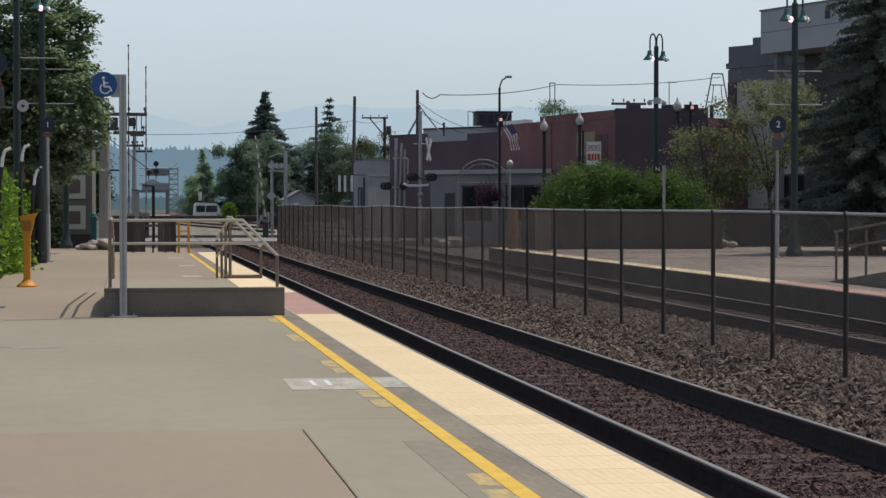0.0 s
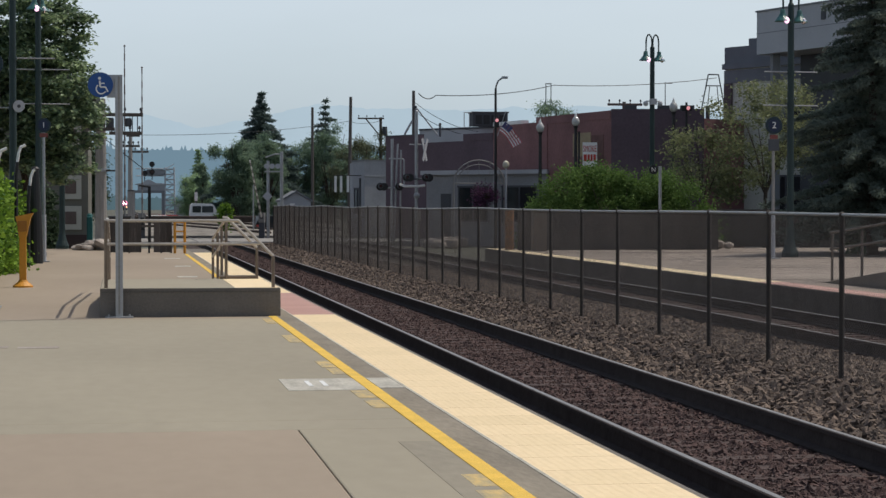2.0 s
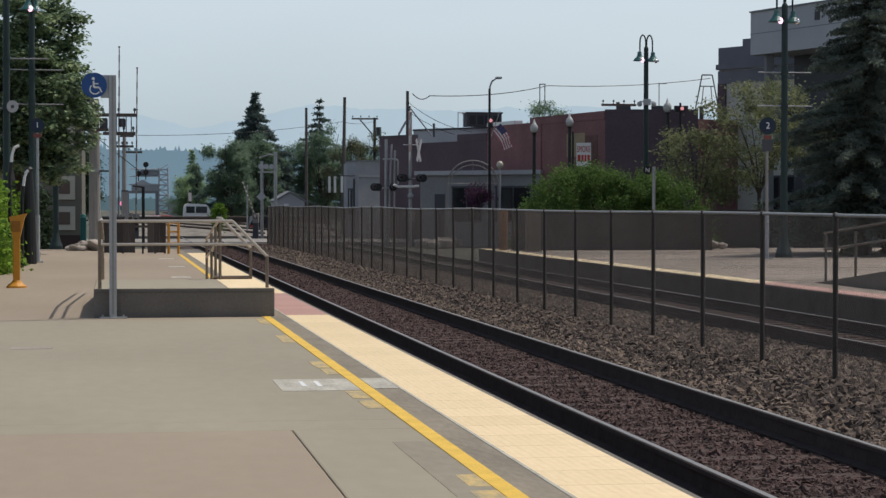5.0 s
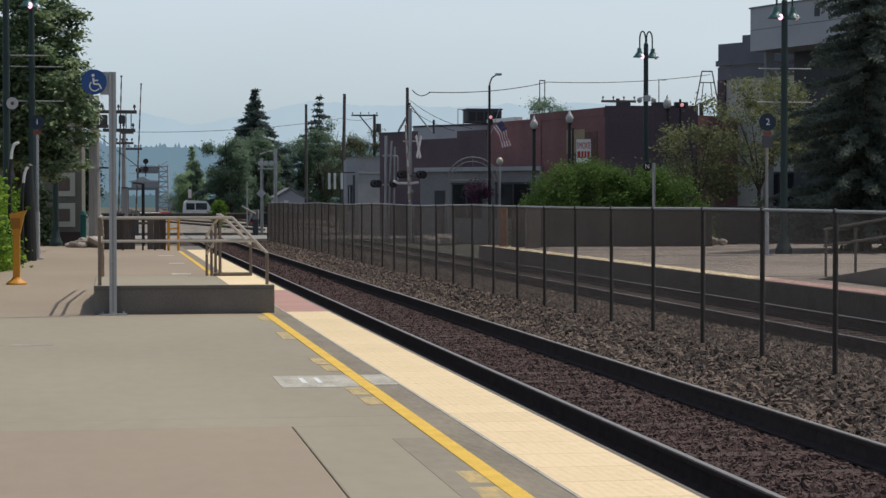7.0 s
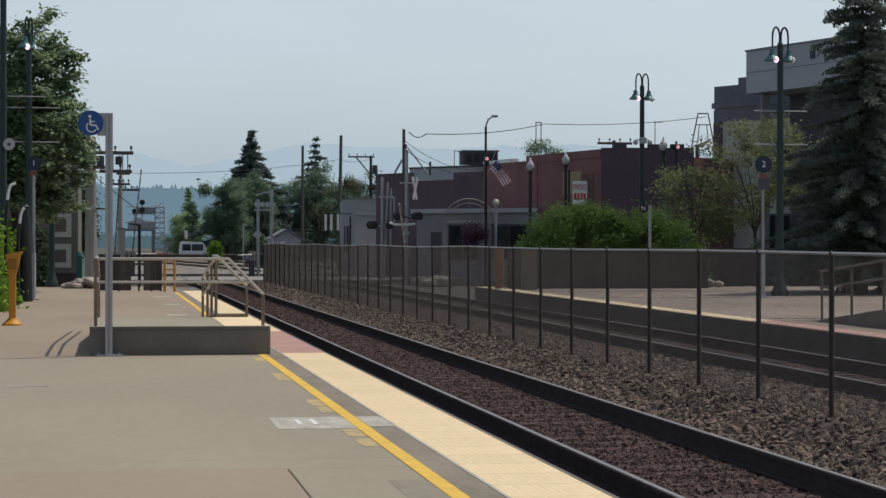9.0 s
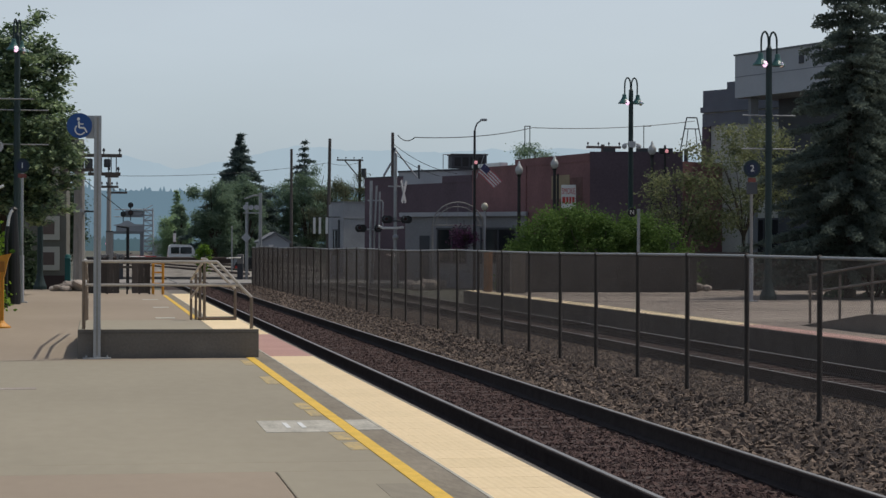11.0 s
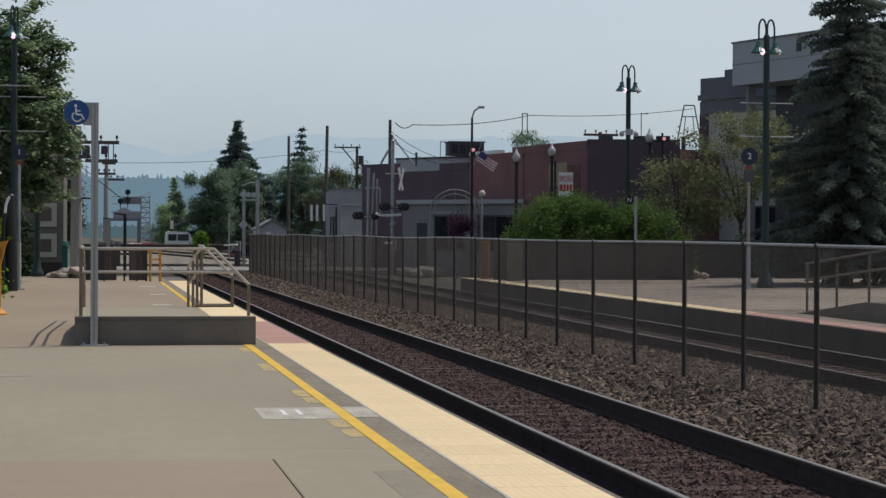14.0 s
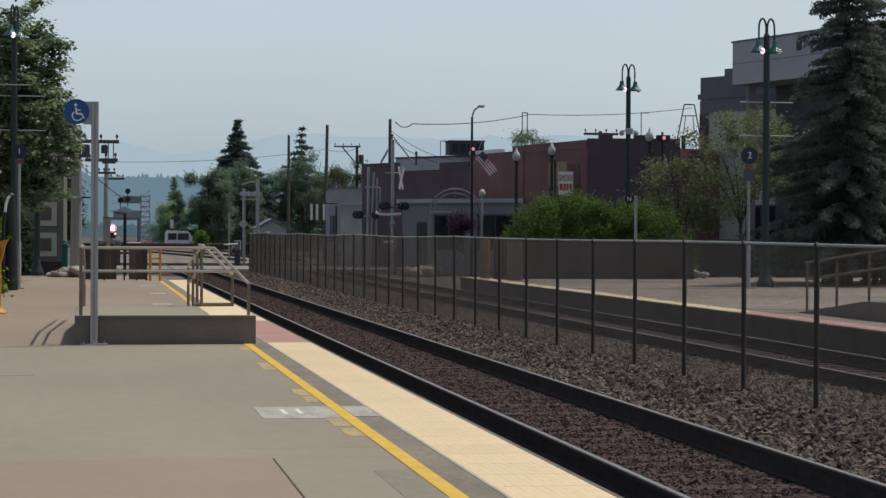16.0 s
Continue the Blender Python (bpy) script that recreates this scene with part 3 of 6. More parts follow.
def wall_block(name, pts, z0, z1, m, parent, label=""):
    """An upright block over a plan outline."""
    bm = B()
    lo = [bm.verts.new((x, y, z0)) for x, y in pts]
    hi = [bm.verts.new((x, y, z1)) for x, y in pts]
    n = len(pts)
    bm.faces.new(lo[::-1])
    bm.faces.new(hi)
    for k in range(n):
        bm.faces.new((lo[k], lo[(k + 1) % n], hi[(k + 1) % n], hi[k]))
    bmesh.ops.recalc_face_normals(bm, faces=bm.faces)
    return part(name, bm, m, parent, label)


def run(name, p, q, u0, u1, z0, z1, t0, t1, m, parent, label=""):
    """A piece of wall along the line p to q, from u0 to u1 metres on it, t0 to t1 metres out of it towards the viewer."""
    p, q = Vector(p), Vector(q)
    d = (q - p).normalized()
    n = Vector((d.y, -d.x))
    pts = [p + d * u0 + n * t0, p + d * u1 + n * t0, p + d * u1 + n * t1, p + d * u0 + n * t1]
    return wall_block(name, [(v.x, v.y) for v in pts], z0, z1, m, parent, label)


def shop_window(p, q, u0, u1, z0, z1, parent, m_frame=None, bars=2, label="dark shop window"):
    m_frame = m_frame or M_CORNICE
    w = run("window", p, q, u0, u1, z0, z1, -0.02, 0.02, M_GLASS, parent, label)
    run("frame", p, q, u0 - 0.07, u1 + 0.07, z1, z1 + 0.09, -0.02, 0.07, m_frame, w)
    run("frame", p, q, u0 - 0.07, u1 + 0.07, z0 - 0.09, z0, -0.02, 0.09, m_frame, w)
    for k in range(bars + 1):
        u = u0 + (u1 - u0) * k / bars
        run("mullion", p, q, u - 0.035, u + 0.035, z0, z1, -0.02, 0.06, m_frame, w)
    return w


P0, P1, P2, P3 = (14.5, 112), (18.9, 103), (21.95, 90), (26.0, 89.2)
brick = thing("brick_building", Matrix.Identity(4), "dark red brick commercial building with stepped parapet", "building")
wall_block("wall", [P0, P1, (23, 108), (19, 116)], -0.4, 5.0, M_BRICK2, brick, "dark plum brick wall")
wall_block("wall", [P1, P2, P3, (36, 96), (30, 112), (23, 108)], -0.4, 5.55, M_BRICK, brick, "dark red brick wall")
for u0, u1, z in ((0.0, 3.3, 5.42), (7.4, 10.0, 5.36)):
    run("parapet", P0, P1, u0, u1, 5.0, z, -0.3, 0.03, M_BRICK2, brick)
run("parapet", P1, P2, 0.15, 5.3, 5.55, 5.68, -0.3, 0.03, M_BRICK, brick)
run("parapet", P1, P2, 5.3, 13.3, 5.55, 5.92, -0.3, 0.03, M_BRICK, brick)
run("coping", P1, P2, 0.15, 3.6, 5.68, 5.86, -0.35, 0.08, M_WHITE, brick, "white metal coping")
run("coping", P0, P1, 0.0, 3.3, 5.42, 5.48, -0.33, 0.06, M_CORNICE, brick)
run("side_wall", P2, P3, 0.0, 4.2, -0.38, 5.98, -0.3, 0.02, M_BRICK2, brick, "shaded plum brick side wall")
for u in (0.6, 2.1, 3.2):
    run("coping", P2, P3, u, u + 0.55, 5.98, 6.14, -0.28, 0.04, M_CORNICE, brick)
run("painted_panel", P1, P2, 9.4, 11.3, 3.9, 5.0, -0.01, 0.025, mat("tan_panel", (0.34, 0.27, 0.17), 0.9), brick, "faded tan painted wall panel")
run("painted_panel", P1, P2, 11.35, 12.6, 3.7, 4.85, -0.01, 0.022, mat("patched_brick", (0.17, 0.09, 0.08), 0.9, vary=0.4, scale=2), brick, "patched brickwork")
run("pilaster", P1, P2, 6.2, 6.6, -0.38, 5.6, -0.01, 0.05, M_BRICK, brick)

upper = thing("grey_roof_storey", Matrix.Identity(4), "grey upper storey set back behind the parapet", "building")
wall_block("wall", [(17.4, 119), (23.5, 111), (27, 114), (20, 124)], 4.2, 6.05, M_PALEWALL, upper)
run("coping", (17.4, 119), (23.5, 111), 0, 10, 6.05, 6.15, -0.2, 0.06, M_CORNICE, upper)

unit = thing("rooftop_unit", pose(20.5, 113.2, 6.1), "dark grey rooftop air unit with guard rails", "air conditioner")
part("housing", box(B(), -1.0, 1.0, -0.6, 0.6, 0.0, 0.72, 0.04), M_CORNICE, unit)
part("lid", box(B(), -1.06, 1.06, -0.66, 0.66, 0.72, 0.8, 0.02), M_ROOF, unit)
for k in range(4):
    part("louvre", box(B(), -0.85 + k * 0.45, -0.5 + k * 0.45, -0.63, -0.6, 0.1, 0.6), M_BLACK, unit)
for x in (-1.5, -1.2):
    part("guard_rail", tube(B(), [(x, -0.6, -0.1), (x, -0.6, 0.75), (x + 0.3, -0.6, 0.75)], 0.025, 6), M_STEEL, unit)
for (x, y, h, w) in ((17.3, 110.5, 0.45, 0.06), (24.5, 91.5, 0.35, 0.5), (23.0, 91.5, 0.25, 0.6), (27.2, 92.5, 0.6, 0.1)):
    v = thing("roof_vent", pose(x, y, 5.6), "dark sheet-metal roof vent", "vent", "roof vents")
    part("pipe", rod(B(), (0, 0, -0.2), (0, 0, h), w, None, 12), M_CORNICE, v)
    part("cap", rod(B(), (0, 0, h), (0, 0, h + 0.1), w * 1.4, w * 0.9, 12), M_ROOF, v)

S0, S1 = (15.2, 101.5), (20.4, 96.5)
shop = thing("grey_shop", Matrix.Identity(4), "low grey storefront with flat roof and dark windows", "building")
wall_block("wall", [S0, S1, (24.2, 100.2), (18.4, 106)], -0.4, 3.15, M_SHOPWALL, shop)
run("fascia", S0, S1, -0.2, 7.3, 3.15, 3.36, -0.5, 0.25, M_PALEWALL, shop, "pale flat roof edge")
for u0, u1 in ((2.0, 3.7), (4.6, 6.6)):
    shop_window(S0, S1, u0, u1, 0.9, 2.5, shop)
run("door", S0, S1, 0.9, 1.5, -0.2, 2.2, -0.02, 0.03, M_CORNICE, shop)
run("downpipe", S0, S1, 4.1, 4.2, -0.2, 3.15, 0.0, 0.1, M_STEEL, shop)

pale = thing("pale_building", Matrix.Identity(4), "small pale grey stucco building with drainpipe", "building")
A0, A1, A2 = (14.95, 132.4), (15.45, 130), (17.4, 131)
wall_block("wall", [A0, A1, A2, (20, 137), (15.5, 139)], -0.4, 4.5, M_MIDWALL, pale)
run("coping", A1, A2, -0.05, 2.45, 4.5, 4.58, -0.2, 0.06, M_GREYWALL, pale)
run("coping", A0, A1, -0.05, 2.2, 4.5, 4.58, -0.2, 0.06, M_GREYWALL, pale)
run("band", A1, A2, 0, 2.4, 3.45, 3.52, 0, 0.04, M_GREYWALL, pale)
run("drainpipe", A0, A1, 1.6, 1.72, 0, 3.4, 0.0, 0.09, M_CORNICE, pale)
shop_window(A0, A1, 0.5, 0.95, 1.2, 2.7, pale, bars=1, label="narrow dark window")
shop_window(A0, A1, 1.05, 1.4, 1.2, 2.7, pale, bars=1, label="narrow dark window")
for k, u in enumerate((0.1, 0.55, 1.1)):
    sg = thing("hanging_sign", pose(13.65 + u * 0.7, 131.5 - u, 2.3), "white hanging shop sign", "sign", "hanging signs")
    part("board", box(B(), -0.08, 0.08, -0.03, 0.03, 0.2, 1.25, 0.01), M_WHITE, sg)
    part("bracket", rod(B(), (-0.14, 0, 1.28), (15.3 - 13.65 - u * 0.7, 0, 1.28), 0.02, None, 6), M_BLACK, sg)

shed = thing("gabled_shed", pose(11.9, 140, -0.4), "small grey gabled shed", "shed")
part("wall", prism(B(), [(-1, 0), (1, 0), (1, 2.35), (0, 2.95), (-1, 2.35)], 0, 4), M_PALEWALL, shed)
part("roof", prism(B(), [(-1.12, 2.3), (0, 2.97), (1.12, 2.3), (1.12, 2.42), (0, 3.09), (-1.12, 2.42)], -0.15, 4.2), M_GREYWALL, shed)
part("sign", box(B(), -0.45, -0.1, -0.05, -0.01, 2.05, 2.2), M_WHITE, shed, "white name board")

G0, G1 = (27.9, 92), (34.6, 79)
big = thing("corner_building", Matrix.Identity(4), "tall old grey building with slate cornice", "building")
wall_block("wall", [G0, G1, (46, 84), (40, 104)], -0.4, 8.2, M_OLDWALL, big)
run("cornice", G0, G1, -0.06, 14.6, 7.95, 8.2, -0.3, 0.16, M_PARAPET, big, "projecting slate cornice")
run("frieze", G0, G1, -0.02, 14.6, 7.3, 7.9, -0.3, 0.06, M_PARAPET, big)
run("parapet", G0, G1, 0.0, 14.6, 8.2, 8.98, -0.3, 0.05, M_PARAPET, big)
run("parapet", G0, G1, 1.58, 14.6, 8.98, 9.3, -0.3, 0.05, M_PARAPET, big)
run("pilaster", G0, G1, 0.0, 0.5, -0.3, 7.3, -0.01, 0.1, M_BRICK2, big)
for k in range(4):
    shop_window(G0, G1, 3.0 + 2.9 * k, 4.9 + 2.9 * k, 3.9, 6.3, big)
    shop_window(G0, G1, 3.0 + 2.9 * k, 4.9 + 2.9 * k, 0.4, 2.9, big)
modern = thing("white_panelled_building", Matrix.Identity(4), "modern building with overhanging white panelled upper storey", "building")
W0, W1 = (27.5, 86), (30.4, 76.5)
wall_block("upper_storey", [W0, W1, (40, 80), (36, 90)], 8.2, 10.05, M_PALEWALL, modern, "smooth white overhanging storey")
run("coping", W0, W1, -0.05, 9.95, 10.05, 10.12, -0.3, 0.05, M_GREYWALL, modern)
run("panel_joint", W0, W1, 0.0, 9.9, 9.1, 9.13, -0.01, 0.012, M_GREYWALL, modern)
run("vent", W0, W1, 4.7, 5.0, 9.35, 9.7, 0, 0.05, M_CORNICE, modern)
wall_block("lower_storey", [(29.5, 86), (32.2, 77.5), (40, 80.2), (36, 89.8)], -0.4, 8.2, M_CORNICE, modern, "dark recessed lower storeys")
part("column", box(B(), 28.0, 28.35, 85.3, 85.65, -0.4, 8.2, 0.02), M_GREYWALL, modern)

# metal sign frames on far roofs


def roof_frame(x, y, z, w, h, label):
    t = thing("rooftop_sign_frame", pose(x, y, z), label, "frame", "rooftop frames")
    for s in (-1, 1):
        part("leg", rod(rod(B(), (s * w, 0, -9.8), (s * w, 0, -0.5), 0.05, None, 6), (s * w, 0, -0.52), (s * w * 0.42, 0, h), 0.05, None, 6), M_CORNICE, t)
        part("brace", rod(B(), (s * w * 0.45, 0, 0), (s * w * 0.3, 0, h * 0.62), 0.035, None, 6), M_CORNICE, t)
    part("crossbar", rod(B(), (-w * 0.42, 0, h), (w * 0.42, 0, h), 0.05, None, 6), M_CORNICE, t)
    part("crossbar", rod(B(), (-w * 0.6, 0, h * 0.62), (w * 0.6, 0, h * 0.62), 0.04, None, 6), M_CORNICE, t)
    return t


roof_frame(44.55, 150, 9.4, 0.95, 2.25, "open steel sign frame on a far roof")
thin = thing("rooftop_sign_frame", pose(29.62, 140, 8.4), "thin steel sign frame above the tree top", "frame", "rooftop frames")
for s in (-1, 1):
    part("leg", rod(B(), (s * 0.18, 0, -8.8), (s * 0.18, 0, 1.8), 0.035, None, 6), M_CORNICE, thin)
    part("brace", rod(B(), (s * 0.65, 0, -0.6), (s * 0.18, 0, 0.7), 0.03, None, 6), M_CORNICE, thin)
part("crossbar", rod(B(), (-0.22, 0, 1.8), (0.22, 0, 1.8), 0.035, None, 6), M_CORNICE, thin)
far_block = thing("far_building", Matrix.Identity(4), "dark distant flat-roofed building", "building")
wall_block("wall", [(36, 155), (50, 148), (56, 160), (40, 166)], -0.4, 7.6, M_CORNICE, far_block)
run("coping", (36, 155), (50, 148), 0, 15, 7.6, 7.75, -0.3, 0.05, M_ROOF, far_block)

# beige house beyond the platform end
house = thing("beige_house", Matrix.Identity(4), "beige house with cream-trimmed windows and maroon base", "house")
wall_block("wall", [(-5, 82), (-1.3, 82), (-1.3, 92), (-5, 92)], 0.42, 6.0, M_BEIGE, house)
wall_block("base", [(-5, 81.94), (-1.26, 81.94), (-1.26, 92), (-5, 92)], -0.4, 0.42, M_MAROON, house, "maroon base course")
for z in (0.74, 1.95, 4.0):
    w = part("window", box(B(), -2.4, -1.56, 81.9, 82.02, z - 0.12, z + 0.72 + 0.1, 0.01), M_TRIM, house, "window in a wide cream frame")
    part("blind", box(B(), -2.2, -1.76, 81.88, 81.9, z + 0.1, z + 0.6), M_BLIND, w)
part("roof", prism(B(), [(-5.4, 6.0), (-0.9, 6.0), (-3.1, 7.6)], 81.6, 92.4), M_ROOF, house)

# sign on the brick wall
sg = thing("shop_sign", pose(21.1, 90.6, 3.38, 0, 0, -20), "white shop sign with red lettering", "sign")
part("board", box(B(), -0.33, 0.33, -0.05, 0.05, 0.0, 1.1, 0.01), M_WHITE, sg)
part("post", rod(B(), (-0.5, 0, -3.7), (-0.5, 0, 1.6), 0.05, None, 8), M_BLACK, sg)


def words(name, text, size, m, parent, mtx, label=""):
    """Raised lettering, as a mesh."""
    c = bpy.data.curves.new(name, "FONT")
    c.body, c.size, c.extrude, c.align_x, c.align_y = text, size, 0.004, "CENTER", "CENTER"
    c.resolution_u = 3
    tmp = bpy.data.objects.new(name, c)
    me = bpy.data.meshes.new_from_object(tmp)
    bpy.data.objects.remove(tmp)
    me.materials.clear()
    me.materials.append(m)
    ob = new(name, me)
    ob.parent = parent
    ob.matrix_local = mtx
    if label:
        ob["label"] = label
    return ob


words("lettering", "SMOKE", 0.24, M_RED, sg, pose(0, -0.06, 0.8, 90, 0, 0) @ Matrix.Diagonal((0.8, 1.7, 1, 1)))
for k, (x0, x1) in enumerate(((-0.28, -0.14), (-0.1, 0.0), (0.04, 0.13), (0.17, 0.28))):
    part("lettering_bar", box(B(), x0, x1, -0.06, -0.05, 0.25, 0.55), M_RED, sg)

# ---- street furniture round the crossing ----


def acorn_lamp(x, y, top, label):
    t = thing("street_lamp", pose(x, y, 0), label, "street lamp", "acorn street lamps")
    part("pole", lathe(B(), (0, 0, 0), [(0.2, -1.3), (0.2, 0.3), (0.11, 0.5), (0.085, 1.0), (0.07, top - 0.75), (0.11, top - 0.62)], 12), M_BLACK, t)
    part("globe", lathe(B(), (0, 0, top - 0.62), [(0.09, 0), (0.17, 0.1), (0.18, 0.24), (0.12, 0.37), (0.03, 0.43)], 14), mat("globe_glass", (0.45, 0.45, 0.44), 0.15, vary=0.05, bump=0), t, "white acorn globe", True)
    part("finial", lathe(B(), (0, 0, top - 0.22), [(0.08, 0), (0.06, 0.06), (0.015, 0.2)], 10), M_WHITE, t)
    return t


lamp1 = acorn_lamp(18.25, 88, 5.45, "black street lamp with a white acorn globe")
copy_thing(lamp1, pose(19.85, 88, 0.28))
copy_thing(lamp1, pose(23.2, 84, 0.75))
street = thing("street_lamp", pose(17.82, 96.5, -0.35), "tall dark street lamp with curved arm and flag", "street lamp")
part("pole", rod(B(), (0, 0, -0.4), (0, 0, 7.6), 0.085, 0.055), M_BLACK, street)
part("arm", tube(B(), [(0, 0, 7.5), (0.02, -0.03, 7.72), (0.1, -0.1, 7.95), (0.3, -0.25, 8.1)], 0.04, 8), M_STEEL, street)
part("lamp_head", box(B(), 0.24, 0.53, -0.45, -0.15, 8.05, 8.16, 0.03), M_STEEL, street)
sigh = part("traffic_signal", box(B(), -0.11, 0.11, -0.35, -0.08, 5.7, 6.2, 0.03), M_BLACK, street, "black traffic signal showing red")
part("lens", ball(B(), (0, -0.35, 6.05), 0.085, (1, 0.35, 1)), M_SIGNAL, sigh, "glowing red lens", True)

sig2 = thing("traffic_signal", pose(24.9, 88, -0.4), "black traffic signal on a pole showing red", "traffic signal")
part("pole", rod(B(), (0, 0, 0), (0, 0, 6.6), 0.06, 0.05), M_BLACK, sig2)
part("housing", box(B(), -0.32, 0.16, -0.3, -0.05, 6.2, 6.46, 0.03), M_BLACK, sig2)
part("lens", ball(B(), (0.0, -0.3, 6.33), 0.085, (1, 0.35, 1)), M_SIGNAL, sig2, "glowing red lens", True)

arch = thing("street_arch", pose(17.1, 97, 0), "grey tubular street arch with hanging basket", "arch")
apts = [(1.25 * math.cos(math.pi * k / 14), 0, 2.65 + 1.15 * math.sin(math.pi * k / 14)) for k in range(15)]
part("arch_tube", tube(B(), apts, 0.034, 8), M_GATE, arch)
part("inner_tube", tube(B(), [(x * 0.88, 0.1, 2.6 + (z - 2.65) * 0.86) for x, y, z in apts], 0.022, 6), M_GATE, arch)
part("tie_bar", rod(B(), (-1.25, 0, 2.68), (1.25, 0, 2.68), 0.025, None, 8), M_GATE, arch)
for s in (-1, 1):
    part("leg", rod(B(), (s * 1.25, 0, -0.4), (s * 1.25, 0, 2.7), 0.05, None, 10), M_GATE, arch)
for k in range(5):
    part("strut", rod(B(), apts[2 + 2 * k + 1], (apts[2 + 2 * k + 1][0], 0, 2.68), 0.012, None, 6), M_GATE, arch)
gl = thing("globe_lamp", pose(18.35, 96.6, 0), "white globe lamp on a pale post", "street lamp")
part("post", rod(B(), (0, 0, -0.4), (0, 0, 3.4), 0.055, 0.05), M_PALEWALL, gl)
part("globe", ball(B(), (0, 0, 3.58), 0.17, (1, 1, 1.2)), mat("opal_globe", (0.55, 0.52, 0.42), 0.3, vary=0.05), gl, "pale opal globe", True)
for x in (17.35,):
    bk = thing("hanging_basket", pose(x, 96.7, 2.2), "hanging flower basket with purple blooms", "flower basket", "hanging baskets")
    part("bowl", lathe(B(), (0, 0, -0.35), [(0.08, 0), (0.3, 0.2), (0.36, 0.35)], 12), M_BARK, bk)
    part("chain", rod(B(), (0, 0, 0), (0, 0, 0.75), 0.012, None, 5), M_BLACK, bk)
    rb = random.Random(int(x * 10))
    leaves("foliage", [(rb.uniform(-0.5, 0.5), rb.uniform(-0.4, 0.4), rb.uniform(-0.75, 0.2)) for _ in range(26)], 0.14, 1300, 0.11, M_PURPLE, bk, int(x))


def wood_pole(x, y, z, r, label, arms=(), m=M_POLEWOOD, lean=0.0, name="utility_pole"):
    """arms: (height, left, right) of each crossarm."""
    t = thing(name, pose(x, y, 0), label, "utility pole", "utility poles")
    part("pole", rod(B(), (0, 0, -0.4), (lean, 0, z), r * 1.15, r * 0.85, 12), m, t)
    for h, a, b in arms:
        part("crossarm", box(B(), a, b, -r - 0.12, -r, h - 0.06, h + 0.06, 0.01), M_POLEWOOD, t)
        for k in range(4):
            xx = a + 0.08 + (b - a - 0.16) * k / 3
            part("insulator", lathe(B(), (xx, -r - 0.06, h + 0.06), [(0.02, 0), (0.02, 0.08), (0.05, 0.1), (0.05, 0.14), (0.025, 0.2)], 8), M_CORNICE, t)
    return t


near_pole = wood_pole(-0.72, 74, 5.4, 0.195, "thick weathered grey utility pole with transformers", ((4.82, -0.35, 1.5), (4.16, 0.3, 1.45), (4.3, -0.55, 0.5)), M_POLEGREY)
part("sleeve", rod(B(), (0, 0, 2.78), (0, 0, 2.9), 0.235, None, 12), M_STEEL, near_pole)
part("collar", rod(B(), (-0.3, 0, 2.82), (0.5, -0.2, 2.82), 0.03, None, 6), M_BLACK, near_pole)
for x, z, r, h in ((0.33, 4.35, 0.14, 0.36), (0.98, 4.4, 0.12, 0.3), (-0.38, 4.55, 0.09, 0.3)):
    part("transformer", lathe(B(), (x, -0.2, z), [(r * 0.9, 0), (r, 0.04), (r, h - 0.05), (r * 0.8, h)], 14), M_CORNICE, near_pole, "dark transformer can")
for x in (0.62, 0.78, 1.12, 1.3):
    part("fuse_holder", rod(B(), (x, -0.3, 4.2), (x, -0.3, 4.78), 0.02, None, 6), M_CORNICE, near_pole)
part("guy_wire", rod(B(), (0.1, 0, 4.0), (1.6, 3, 2.9), 0.015, None, 5), M_BLACK, near_pole)
wood_pole(0.48, 109, 5.25, 0.095, "slim wooden utility pole beyond the platform", ((4.75, -0.45, 0.5),), M_POLEGREY)
wood_pole(0.6, 122, 5.9, 0.07, "slim wooden utility pole", ((5.75, -0.3, 0.5), (4.8, -0.2, 1.0)), M_POLEGREY)
wood_pole(0.55, 140, 5.0, 0.1, "distant wooden utility pole", (), M_POLEGREY)
wood_pole(16.05, 112, 8.0, 0.10, "dark utility pole with service drops", ((6.9, -0.1, 0.2),))
wood_pole(16.65, 150, 9.7, 0.13, "tall leaning utility pole", (), lean=0.15)
wood_pole(13.95, 150, 8.9, 0.11, "tall bare utility pole")
hp = wood_pole(20.3, 160, 8.65, 0.13, "utility pole with long bracket arm", ((8.55, -1.85, 0.25),))
part("brace", rod(B(), (-0.1, -0.2, 7.2), (-1.2, -0.2, 8.5), 0.05, None, 6), M_POLEWOOD, hp)
part("transformer", rod(B(), (0.3, -0.2, 7.2), (0.3, -0.2, 7.9), 0.2, None, 12), M_CORNICE, hp)
bent = thing("service_mast", pose(15.75, 111.5, 4.8), "bent steel service mast on the roof edge", "mast")
part("pipe", tube(B(), [(-0.25, 0, 0), (-0.25, 0, 0.8), (0.15, 0, 1.5)], 0.06, 8), M_STEEL, bent)
part("stay", rod(B(), (0.4, 0, 2.2), (1.6, 0, 0.7), 0.04, None, 6), M_STEEL, bent)


def cable(pts, sag, r, label, n=14):
    out = []
    for a, b in zip(pts, pts[1:]):
        a, b = Vector(a), Vector(b)
        for k in range(n + 1):
            f = k / n
            p = a.lerp(b, f)
            p.z -= sag * 4 * f * (1 - f)
            out.append(p)
    bm = B()
    for a, b in zip(out, out[1:]):
        if (a - b).length > 1e-3:
            rod(bm, a, b, r, None, 5)
    return tagged(part("overhead_cable", bm, M_BLACK), label, "cable", "overhead cables")


